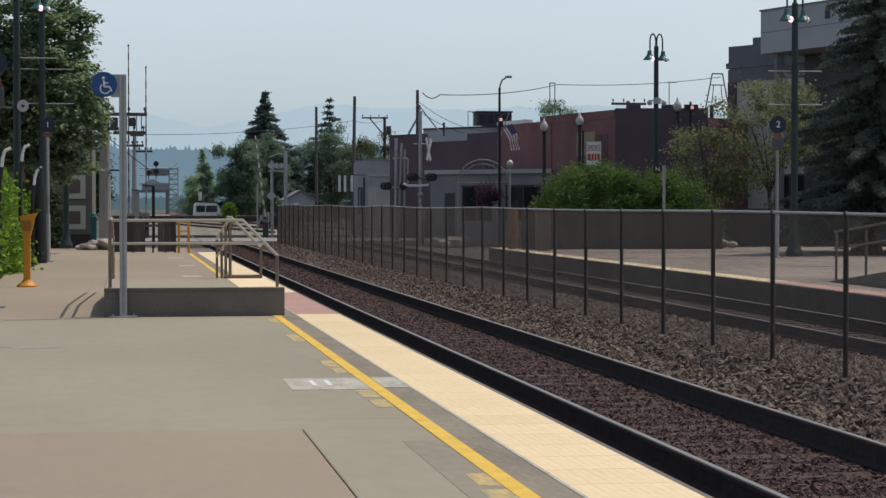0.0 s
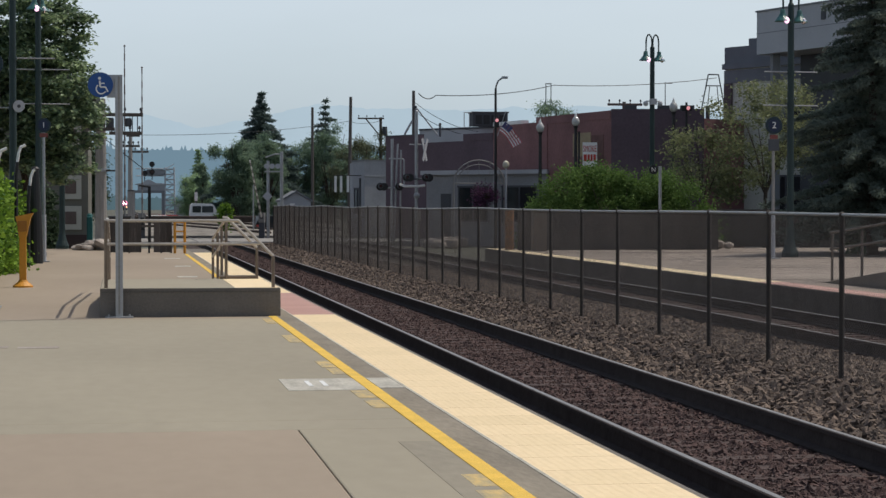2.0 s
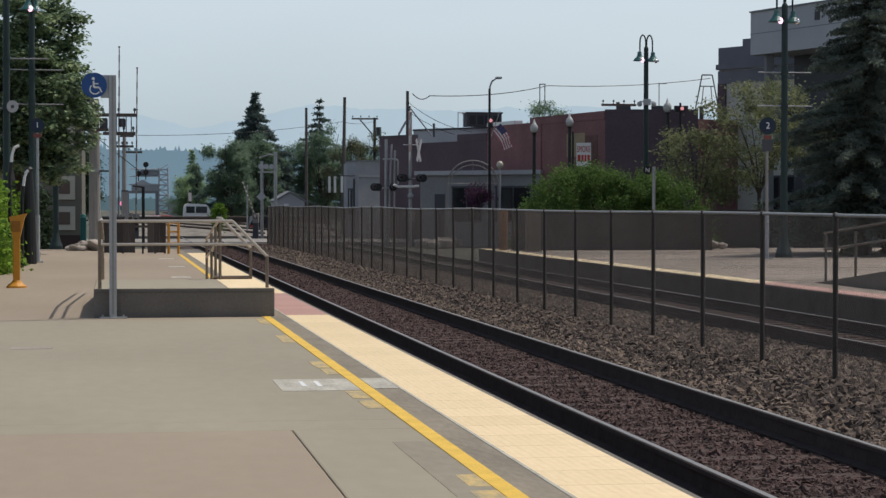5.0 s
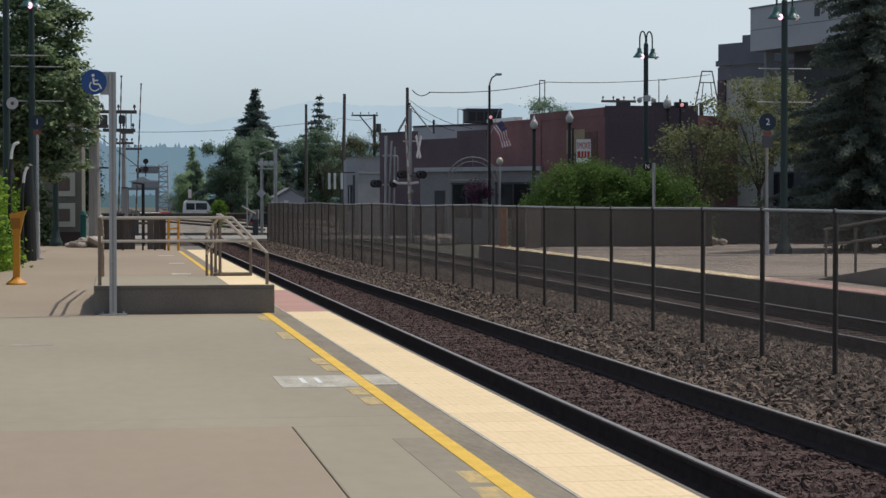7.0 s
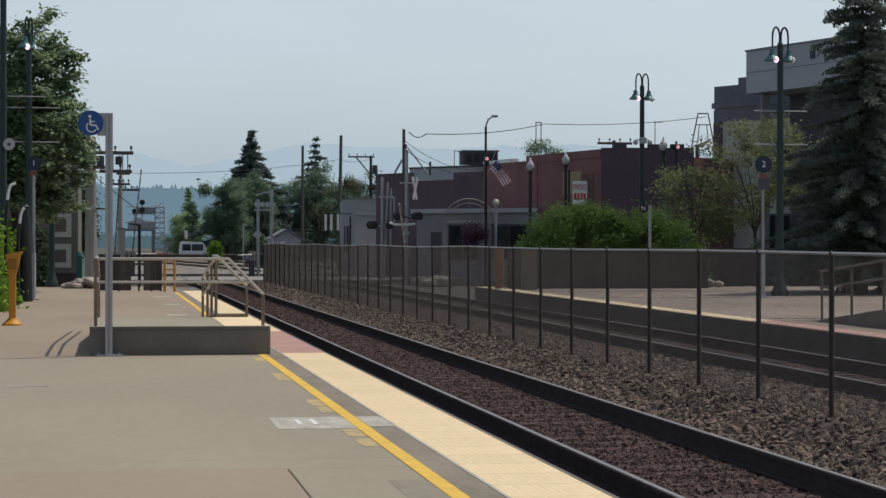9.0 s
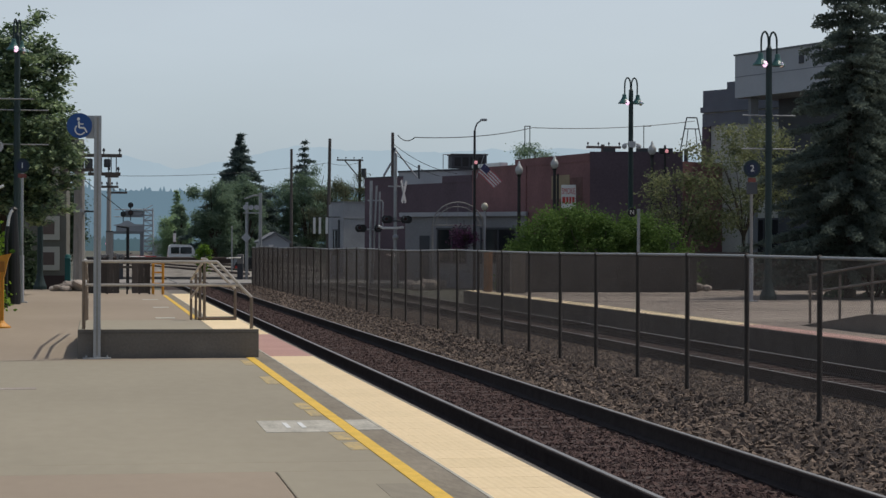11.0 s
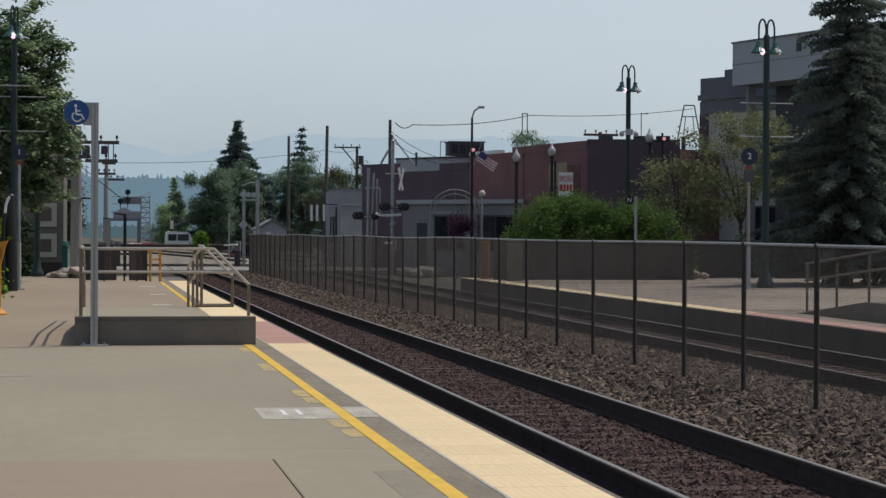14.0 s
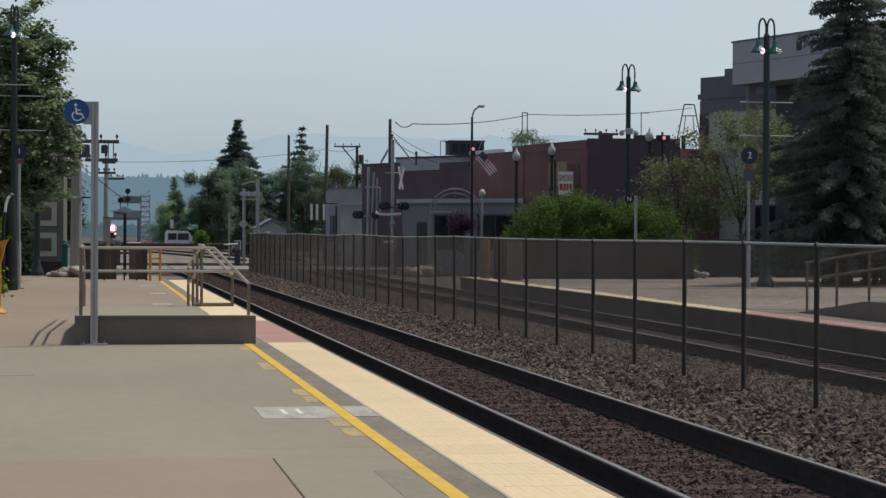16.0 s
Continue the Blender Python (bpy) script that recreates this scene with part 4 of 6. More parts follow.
cable([(16.3, 111.8, 7.85), (17.3, 112, 7.75), (30.0, 140, 10.1), (44.8, 150, 11.4)], 0.25, 0.027, "thick black overhead cable with a drooping loop")
cable([(16.05, 112, 7.4), (19.0, 108, 5.6)], 0.3, 0.015, "thin black service drop wire")
cable([(16.05, 112, 6.9), (18.2, 109, 5.5)], 0.15, 0.015, "thin black service drop wire")
cable([(0.9, 122, 5.8), (16.65, 150, 7.9)], 0.3, 0.016, "faint overhead cable across the valley")
cable([(16.65, 150, 7.9), (20.3, 160, 8.4)], 0.2, 0.016, "faint overhead cable between poles")
cable([(0.3, 73.8, 4.85), (0.45, 109, 4.8)], 0.4, 0.012, "thin overhead wire along the line")

# ---- level crossing ----


def flasher(x, y, z, parent, side=1):
    f = part("signal_light", rod(B(), (x, y, z), (x, y - 0.06 * side, z), 0.2, None, 18), M_BLACK, parent, "black crossing signal disc")
    part("visor", rod(B(), (x, y - 0.06 * side, z + 0.03), (x, y - 0.3 * side, z + 0.03), 0.12, 0.11, 14), M_CORNICE, f)
    part("lens", rod(B(), (x, y - 0.3 * side, z + 0.03), (x, y - 0.31 * side, z + 0.03), 0.085, None, 12), mat("red_lens", (0.03, 0.006, 0.006), 0.2), f)
    return f


def gate_arm(length, parent, pivot, m_arm, m_stripe, thick=0.045):
    """The arm stands upright in its own space and swings about its pivot."""
    arm = part("gate_arm", rod(B(), (0, 0, -0.1), (0, 0, length), thick, thick * 0.55, 8), m_arm, parent, "striped gate arm")
    arm.location = pivot
    n = int(length / 0.8)
    for k in range(n):
        z = 0.7 + k * 0.8
        part("stripe", rod(B(), (0, 0, z), (0, 0, z + 0.38), thick * 1.1 - 0.4 * thick * z / length, None, 8), m_stripe, arm)
    part("counterweight", box(B(), -0.1, 0.1, -0.06, 0.06, -0.75, -0.05, 0.02), M_BLACK, arm)
    for z in (length * 0.45, length * 0.72, length - 0.05):
        part("arm_lamp", rod(B(), (-0.05, 0, z), (0.05, 0, z), 0.035, None, 8), m_stripe, arm)
    return arm


def crossing_gate(x, y, length, pz, yaw, label, m_arm=M_GATE, m_stripe=M_GATE_R, thick=0.045):
    t = thing("crossing_gate", pose(x, y, 0, 0, 0, yaw), label, "crossing gate", "crossing gates")
    part("base", box(B(), -0.16, 0.16, -0.16, 0.16, -0.42, pz - 0.35, 0.02), M_CORNICE, t)
    part("mechanism", box(B(), -0.18, 0.18, -0.2, 0.2, pz - 0.35, pz + 0.2, 0.04), M_GATE, t)
    return t, gate_arm(length, t, (-0.0, -0.3, pz), m_arm, m_stripe, thick)


gate_a, arm_a = crossing_gate(0.17, 104.3, 8.7, 1.0, 1.5, "crossing gate with tall striped arm beside the tracks")
gate_b, arm_b = crossing_gate(1.13, 114.3, 8.3, 1.0, 3.2, "crossing gate with tall striped arm across the road")
gate_c, arm_c = crossing_gate(14.51, 100.1, 5.0, 1.2, -12.6, "crossing gate with short striped arm near the fence", M_WHITE, M_STRIPE_C, 0.065)
gate_d, arm_d = crossing_gate(7.9, 116, 6.9, 1.0, -9.5, "crossing gate with white arm beyond the road", M_WHITE, M_GATE, 0.055)

mast1 = thing("crossing_signal", pose(14.4, 99.5, 0), "railway crossing signal mast with white crossbuck", "crossing signal", "crossing signals")
part("mast", rod(B(), (0, 0, -0.42), (0, 0, 6.25), 0.085, None, 12), M_STEEL, mast1)
part("mast_cap", rod(B(), (0, 0, 6.25), (0, 0, 6.35), 0.1, 0.03, 12), M_STEEL, mast1)
for s in (-1, 1):
    bl = part("crossbuck_blade", box(B(), -0.11, 0.11, -0.015, 0.015, -0.6, 0.6, 0.005), M_PALEWALL, mast1, "white crossbuck blade")
    bl.matrix_local = pose(0.40, -0.12, 4.35, 0, 0, 58) @ pose(0, -0.02 * s, 0, 0, s * 26, 0)
part("sign_bracket", rod(B(), (-0.35, 0, 4.62), (0.4, 0, 4.62), 0.03, None, 6), M_STEEL, mast1)
part("signal_bar", rod(B(), (-0.55, -0.05, 2.92), (0.68, -0.05, 2.92), 0.045, None, 8), M_CORNICE, mast1)
part("counter_arm", tube(B(), [(-0.85, -0.05, 2.66), (-0.6, -0.05, 2.56), (0.1, -0.05, 2.56), (0.42, -0.05, 2.6)], 0.06, 8), M_WHITE, mast1, "white bent counter arm")
for x, side in ((-0.5, 1), (-0.33, -1), (0.45, 1), (0.63, -1)):
    flasher(x, -0.1, 2.98, mast1, side)
part("bell", ball(B(), (0, -0.1, 2.1), 0.16, (1, 0.6, 1)), M_STEEL, mast1)
mast2 = thing("crossing_signal", pose(13.4, 101.2, 0), "slim crossing signal mast with side bracket", "crossing signal", "crossing signals")
part("mast", rod(B(), (0, 0, -0.42), (0.02, 0, 4.95), 0.075, None, 12), M_STEEL, mast2)
part("second_mast", rod(B(), (0.1, 0, -0.42), (0.3, 0, 4.7), 0.05, None, 10), M_STEEL, mast2)
part("bracket", tube(B(), [(-0.15, 0, 3.95), (0.55, 0, 3.95), (0.62, 0, 3.85), (0.62, 0, 2.7)], 0.04, 8), M_STEEL, mast2)
part("signal_bar", rod(B(), (-0.6, -0.05, 2.5), (0.4, -0.05, 2.5), 0.04, None, 8), M_STEEL, mast2)
for x, side in ((-0.6, 1), (-0.4, -1), (0.36, 1)):
    flasher(x, -0.1, 2.55, mast2, side)
part("third_mast", rod(B(), (0.42, 0, -0.42), (0.46, 0, 4.4), 0.045, None, 10), M_STEEL, mast2)
mast3 = thing("crossing_signal", pose(8.4, 118, 0), "grey signal structure seen from behind", "crossing signal", "crossing signals")
part("post", rod(B(), (0, 0, -0.42), (0, 0, 4.2), 0.09, None, 12), M_STEEL, mast3)
part("post", rod(B(), (0.78, 0, -0.42), (0.78, 0, 4.75), 0.1, None, 12), M_STEEL, mast3)
part("cantilever", tube(B(), [(-0.15, 0, 4.4), (0.4, 0, 4.6), (0.78, 0, 4.6)], 0.04, 8), M_STEEL, mast3)
part("walkway", box(B(), -0.2, 0.8, -0.2, 0.2, 3.55, 3.62), M_STEEL, mast3)
for k in range(3):
    part("signal_back", rod(B(), (-0.1 + 0.32 * k, -0.2, 3.9), (-0.1 + 0.32 * k, -0.28, 3.9), 0.15, None, 12), M_PALEWALL, mast3)
xs = thing("crossing_sign", pose(8.32, 117.5, 0), "white diamond crossing sign seen from behind", "sign")
part("post", rod(B(), (0, 0, -0.42), (0, 0, 2.5), 0.045, None, 8), M_STEEL, xs)
dm = part("plate", box(B(), -0.2, 0.2, -0.02, 0.02, -0.2, 0.2, 0.01), M_PALEWALL, xs)
dm.matrix_local = pose(0, -0.06, 2.15, 0, 45, 0)
for x in (7.74,):
    pst = thing("marker_post", pose(x, 121, -0.4), "slim pale marker post", "post", "marker posts")
    part("shaft", rod(B(), (0, 0, 0), (0, 0, 3.2), 0.05, 0.04, 8), M_STEEL, pst)
    part("cap", ball(B(), (0, 0, 3.2), 0.055, sub=1), M_STEEL, pst)

sp = thing("signal_post", pose(5.05, 140, -0.4), "dark signal post with a white box on top", "signal")
part("post", rod(B(), (0, 0, 0), (0, 0, 2.35), 0.07, None, 10), M_BLACK, sp)
part("box", box(B(), -0.1, 0.1, -0.15, 0.15, 2.35, 2.95, 0.03), M_WHITE, sp, "white signal box")
part("hood", rod(B(), (0, -0.1, 2.95), (0, -0.1, 3.15), 0.1, 0.05, 10), M_BLACK, sp)

cab = thing("signal_cabinet", pose(-0.15, 103, 0), "brown railway signal cabinet at the crossing", "cabinet")
part("body", box(B(), -0.45, 0.6, -0.4, 0.4, -0.42, 1.0, 0.03), M_MAROON, cab)
part("roof", box(B(), -0.5, 0.65, -0.45, 0.45, 1.0, 1.08, 0.02), M_ROOF, cab)
part("door", box(B(), -0.3, 0.25, -0.43, -0.4, -0.2, 0.9, 0.01), M_BRICK2, cab)
relay = thing("relay_box", pose(0.5, 107.5, 0), "narrow weathered relay box beside the pole", "cabinet")
part("body", box(B(), -0.18, 0.18, -0.15, 0.15, -0.42, 2.35, 0.02), M_POLEGREY, relay)
part("lid", box(B(), -0.18, 0.18, -0.18, 0.18, 2.35, 2.42, 0.01), M_ROOF, relay)

# gantry greys are lightened to stand for the haze in front
gan = thing("signal_gantry", pose(5.6, 240, 0), "grey lattice railway signal gantry over the tracks", "signal gantry")
for s in (-1, 1):
    part("upright", rod(B(), (s * 0.6, 0, -0.42), (s * 0.5, 0, 6.2), 0.09, None, 6), M_PALEWALL, gan)
for k in range(10):
    z = 0.6 + k * 0.6
    part("rung", box(B(), -0.55, 0.55, -0.14, 0.14, z - 0.1, z + 0.06, 0.01), M_PALEWALL, gan)
    part("lattice", rod(B(), (-0.5 if k % 2 else 0.5, 0, z), (0.5 if k % 2 else -0.5, 0, z + 0.6), 0.05, None, 5), M_PALEWALL, gan)
part("beam", box(B(), -3.7, -0.6, -0.3, 0.3, 3.5, 4.15, 0.03), M_MIDWALL, gan)
part("beam", box(B(), -4.3, -0.6, -0.34, 0.34, 3.2, 3.5, 0.03), M_GREYWALL, gan)
part("ledge", prism(B(), [(-4.0, 4.15), (-0.55, 4.15), (-0.55, 4.3), (-1.6, 4.36), (-2.3, 4.75), (-2.6, 4.75), (-3.3, 4.34), (-4.0, 4.25)], -0.4, 0.4), M_PALEWALL, gan, "bright peaked ledge over the beam")
for z in (5.2, 6.05):
    part("handrail", tube(B(), [(-3.9, 0, z), (-0.5, 0, z)], 0.055, 6), M_PALEWALL, gan)
part("catwalk_panel", box(B(), -2.75, -0.55, -0.06, 0.06, 5.25, 5.95, 0.25), M_MIDWALL, gan, "grey rounded catwalk panel")
for x, z, lens in ((-2.05, 6.55, M_BLACK), (-2.05, 5.65, M_MAROON), (-2.9, 5.5, M_BLACK)):
    hd = part("signal_head", rod(rod(B(), (x, -0.4, z), (x, -0.6, z), 0.32, None, 16), (x, -0.3, z - 0.9), (x, -0.3, z), 0.06, None, 6), M_BLACK, gan, "black round signal head")
    part("lens", rod(B(), (x, -0.6, z), (x, -0.62, z), 0.2, None, 12), lens, hd)
part("pier", box(B(), -0.95, -0.6, -0.2, 0.2, -0.42, 3.2, 0.03), M_GREYWALL, gan)
part("pier", box(B(), -4.2, -4.0, -0.2, 0.2, -0.42, 3.2, 0.03), M_GREYWALL, gan)
part("equipment_hut", box(B(), 0.6, 3.0, -0.6, 0.8, -0.42, 2.2, 0.04), M_PALEWALL, gan, "pale grey equipment hut at the foot")

truck = thing("utility_van", pose(5.5, 135, -0.3), "white van with utility body waiting beyond the crossing", "van")
part("body", prism(B(), [(-1.05, 0.5), (1.05, 0.5), (1.07, 1.1), (1.0, 1.34), (0.74, 1.5), (0.5, 1.95), (0.36, 2.05), (-0.86, 2.1), (-1.02, 1.95), (-1.07, 1.4)], -0.9, 0.9), M_WHITE, truck)
for x0, x1 in ((-0.9, -0.35), (-0.28, 0.45)):
    part("window", box(B(), x0, x1, -0.92, -0.9, 1.48, 1.9, 0.02), M_GLASS, truck)
part("bumper", box(B(), 0.93, 1.05, -0.9, 0.9, 0.4, 0.6, 0.02), M_BLACK, truck)
for x in (-0.6, 0.55):
    w = part("wheel", rod(B(), (x, -0.95, 0.2), (x, -0.72, 0.2), 0.33, None, 18), M_BLACK, truck)
    part("rim", rod(B(), (x, -0.96, 0.2), (x, -0.95, 0.2), 0.18, None, 14), M_STEEL, w)
for k, (x, y, m, lab) in enumerate(((2.2, 130, M_WHITE, "white parked car beyond the crossing"), (3.1, 138, M_RED, "dark red parked car beyond the crossing"), (6.6, 131, M_MAROON, "maroon parked car beside the road"), (8.9, 125, M_BLACK, "black parked car beside the road"))):
    car = thing("car", pose(x, y, -0.35), lab, "car", "parked cars")
    part("body", prism(B(), [(-0.85, 0.3), (0.85, 0.3), (0.88, 0.85), (0.62, 1.35), (-0.62, 1.35), (-0.88, 0.85)], -2.0, 2.0), m, car)
    part("rear_window", box(B(), -0.6, 0.6, -2.02, -2.0, 0.9, 1.28, 0.02), M_GLASS, car)
    for s in (-0.75, 0.75):
        part("wheel", rod(B(), (s - 0.1, -1.3, 0.3), (s + 0.1, -1.3, 0.3), 0.31, None, 14), M_BLACK, car)
        part("tail_light", box(B(), s - 0.1, s + 0.1, -2.03, -2.0, 0.65, 0.82), M_RED, car)

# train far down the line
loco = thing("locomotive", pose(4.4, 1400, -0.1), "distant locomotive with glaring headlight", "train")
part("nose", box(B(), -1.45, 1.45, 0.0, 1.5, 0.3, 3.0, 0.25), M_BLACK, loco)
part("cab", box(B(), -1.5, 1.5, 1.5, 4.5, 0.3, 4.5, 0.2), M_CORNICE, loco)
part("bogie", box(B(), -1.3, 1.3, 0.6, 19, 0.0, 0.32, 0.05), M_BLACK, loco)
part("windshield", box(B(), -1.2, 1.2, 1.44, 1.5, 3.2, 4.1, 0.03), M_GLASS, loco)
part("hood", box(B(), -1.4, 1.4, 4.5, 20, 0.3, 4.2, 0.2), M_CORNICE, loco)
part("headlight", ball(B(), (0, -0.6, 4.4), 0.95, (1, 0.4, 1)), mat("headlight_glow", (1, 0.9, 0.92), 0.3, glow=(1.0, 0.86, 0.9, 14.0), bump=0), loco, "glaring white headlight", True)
# glowing shell added as the glare round the headlight
part("headlight_halo", ball(B(), (0, -0.3, 4.4), 1.9, (1, 0.2, 1)), mat("headlight_glare", (1, 0.4, 0.5), 0.3, glow=(1.0, 0.2, 0.42, 1.0), bump=0), loco, "pink rim of glare", True)
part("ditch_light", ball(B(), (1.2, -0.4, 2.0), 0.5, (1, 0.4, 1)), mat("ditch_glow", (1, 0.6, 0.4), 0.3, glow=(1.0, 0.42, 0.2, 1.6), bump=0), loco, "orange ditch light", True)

bm = B()
prism(bm, [(-0.6, -0.45), (13.0, -0.45), (13.0, 0.5), (11.5, 0.74), (6.0, 0.7), (1.0, 0.74), (-0.4, 0.55)], 118, 128)
for v in bm.verts:
    if v.co.y < 119 and v.co.z > 0:
        v.co.z = -0.12
bank = tagged(part("gravel_bank", bm, mat("bank_gravel", (0.27, 0.25, 0.22), 0.95, c2=(0.12, 0.105, 0.09), scale=1.2, fine=14, bump=0.8)), "sloping bank of grey-tan gravel beyond the crossing", "bank", kind="structure")
part("earth_crest", box(B(), -0.4, 12.6, 126.6, 128.2, 0.4, 0.98, 0.12), mat("brown_earth", (0.06, 0.045, 0.038), 0.95, vary=0.4, scale=2, fine=20, bump=0.8), bank, "dark brown earth crest")
for x0, y0, x1, y1 in ((3.0, 126.3, 12.0, 119.2), (1.2, 126.3, 8.6, 119.2), (6.2, 126.3, 13.0, 121.5)):
    part("buried_rail", rod(B(), (x0, y0, -0.12 + (y0 - 118) * 0.082), (x1, y1, -0.1 + (y1 - 118) * 0.082), 0.11, None, 6), M_RAIL, bank, "rusty rail lying across the gravel")

ant = thing("roof_antenna", pose(24.6, 90.5, 5.9), "thin roof antenna mast", "antenna")
part("mast", rod(B(), (0, 0, -0.4), (0, 0, 1.35), 0.02, None, 6), M_BLACK, ant)
part("crossbar", rod(B(), (0, 0, 1.3), (0.35, 0, 1.3), 0.015, None, 6), M_BLACK, ant)
wood_pole(25.3, 101, 6.9, 0.11, "utility pole top behind the brick parapet", ((6.75, -0.9, 0.9),))

# ---- chain-link fence ----
FX, FY0, FSTEP, FN = 7.22, 19.75, 2.36, 33


def fence_z(k):
    return 1.43 + 0.005 * k + 0.018 * math.sin(k * 0.9) * (1 if k > 8 else 0.4)


fence = thing("chain_link_fence", Matrix.Identity(4), "chain-link fence with dark posts and grey top rail", "fence")
for k in range(-3, FN + 1):
    y = FY0 + FSTEP * k
    bm = B()
    rod(bm, (FX, y, -0.5), (FX, y, fence_z(k) - 0.01), 0.028)
    ball(bm, (FX, y, fence_z(k)), 0.036, sub=1)
    part("post", bm, M_FPOST, fence)
    if k < FN:
        part("top_rail", rod(B(), (FX, y, fence_z(k)), (FX, y + FSTEP, fence_z(k + 1)), 0.018, None, 8), M_FRAIL, fence)
        vs, fs = [], []
        gap = 0.046
        zb = -0.24
        w = 0.0015
        ht = (fence_z(k) + fence_z(k + 1)) / 2 - zb
        n = int((FSTEP + ht) / gap)
        for d in (1, -1):
            for i in range(n):
                s = i * gap - (ht if d > 0 else 0)
                a0, a1 = (s, zb), (s + d * ht, zb + ht)
                if d < 0:
                    a0, a1 = (s, zb), (s - ht, zb + ht)
                (u0, z0), (u1, z1) = a0, a1
                du = u1 - u0
                lo, hi = 0.0, 1.0
                f0, f1 = (0 - u0) / du, (FSTEP - u0) / du
                lo, hi = max(lo, min(f0, f1)), min(hi, max(f0, f1))
                if hi - lo < 0.02:
                    continue
                p = [(u0 + du * q, z0 + (z1 - z0) * q) for q in (lo, hi)]
                b = len(vs)
                for (u, z) in p:
                    vs += [(FX - w, y + u, z), (FX, y + u + w * 1.4, z), (FX + w, y + u, z), (FX, y + u - w * 1.4, z)]
                fs += [(b + j, b + (j + 1) % 4, b + 4 + (j + 1) % 4, b + 4 + j) for j in range(4)]
        raw("mesh_panel", vs, fs, M_WIRE, fence)

# ---- raised boarding block with ramp ----
block = thing("boarding_ramp", Matrix.Identity(4), "raised concrete boarding block with ramp and bronze railings", "ramp")
# the dark concrete colour carries the shade of the front face
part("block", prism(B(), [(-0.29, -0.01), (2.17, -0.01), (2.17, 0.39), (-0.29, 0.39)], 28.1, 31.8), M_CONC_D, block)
bm = B()
v = [bm.verts.new(c) for c in ((-0.29, 31.8, -0.01), (1.75, 31.8, -0.01), (1.75, 31.8, 0.39), (-0.29, 31.8, 0.39), (-0.29, 36.6, -0.01), (1.75, 36.6, -0.01))]
for f in ((0, 1, 2, 3), (3, 2, 5, 4), (0, 3, 4), (1, 5, 2), (0, 4, 5, 1)):
    bm.faces.new([v[i] for i in f])
part("ramp", bm, M_CONC_B, block)
# thin slab added so the sunlit top is coloured paler than the front
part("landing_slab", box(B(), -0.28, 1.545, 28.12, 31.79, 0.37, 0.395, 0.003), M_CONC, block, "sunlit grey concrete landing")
part("landing_paving", box(B(), 1.55, 2.15, 28.16, 31.7, 0.36, 0.396), M_TACT, block, "cream tactile landing edge")
part("block_joint", box(B(), -0.27, 2.15, 28.09, 28.1, 0.345, 0.35), M_JOINT, block)


def railing_frame(y, x0, x1, z):
    """Guard rail across an end of the landing: level, then sloping down to the track side."""
    part("top_rail", tube(B(), [(x0, y, z + 0.93), (x1 - 0.48, y, z + 0.93), (x1, y, z + 0.44)], 0.021, 10), M_RAIL_L, block)
    part("mid_rail", tube(B(), [(x0, y, z + 0.61), (x1 - 0.17, y, z + 0.61)], 0.019, 10), M_RAIL_L, block)
    part("post", rod(B(), (x1, y, z), (x1, y, z + 0.44), 0.024), M_RAILING, block)


railing_frame(28.25, -0.21, 2.08, 0.39)
part("top_rail", tube(B(), [(1.55, 31.7, 1.34), (1.62, 31.7, 1.34), (2.08, 31.7, 0.88)], 0.024, 10), M_RAIL_L, block)
part("post", rod(B(), (2.08, 31.7, 0.39), (2.08, 31.7, 0.88), 0.024), M_RAILING, block)
part("kick_rail", rod(B(), (1.5, 31.7, 0.42), (2.1, 31.7, 0.42), 0.03), M_RAILING, block)
part("post", rod(B(), (-0.21, 28.25, 0.39), (-0.21, 28.25, 1.32), 0.026), M_RAILING, block)
for x in (-0.21, 1.6):
    for y in (31.6, 33.0, 34.4, 36.2):
        zg = 0.39 - max(0, y - 31.8) / 12
        part("post", rod(B(), (x, y, zg), (x, y, zg + 0.9), 0.024), M_RAILING, block)
    y0 = 28.25 if x < 0 else 31.6
    for h in (0.93, 0.61):
        part("ramp_rail", tube(B(), [(x, y0, 0.39 + h), (x, 31.8, 0.39 + h), (x, 36.3, 0.015 + h)], 0.022, 8), M_RAIL_L, block)

# mirrored ramp on the far platform
ramp2 = thing("boarding_ramp", Matrix.Identity(4), "dark boarding ramp with grey railings on the far platform", "ramp")
bm = B()
v = [bm.verts.new(c) for c in ((13.0, 36.6, 0.1), (15.3, 36.6, 0.1), (13.0, 33.2, 0.1), (15.3, 33.2, 0.1), (13.0, 33.2, 0.42), (15.3, 33.2, 0.42), (13.0, 28, 0.1), (15.3, 28, 0.1), (13.0, 28, 0.42), (15.3, 28, 0.42))]
for f in ((0, 2, 4), (1, 5, 3), (0, 4, 5, 1), (4, 8, 9, 5), (2, 6, 8, 4), (3, 5, 9, 7), (6, 7, 9, 8)):
    bm.faces.new([v[i] for i in f])
# dark concrete stands for the shaded ramp side
part("block", bm, M_CONC_D, ramp2)
for x in (13.55, 15.2):
    for y in (37.6, 36.0, 34.4, 32.8, 31.2):
        zg = 0.1 + 0.32 * min(1, max(0, (36.6 - y) / 3.4))
        part("post", rod(B(), (x, y, zg), (x, y, zg + 0.92), 0.026), M_RAMPRAIL, ramp2)
    for h in (0.92, 0.6):
        part("ramp_rail", tube(B(), [(x, 37.7, 0.1 + h), (x, 33.2, 0.42 + h), (x, 28.2, 0.42 + h)], 0.024, 8), M_RAMPRAIL, ramp2)

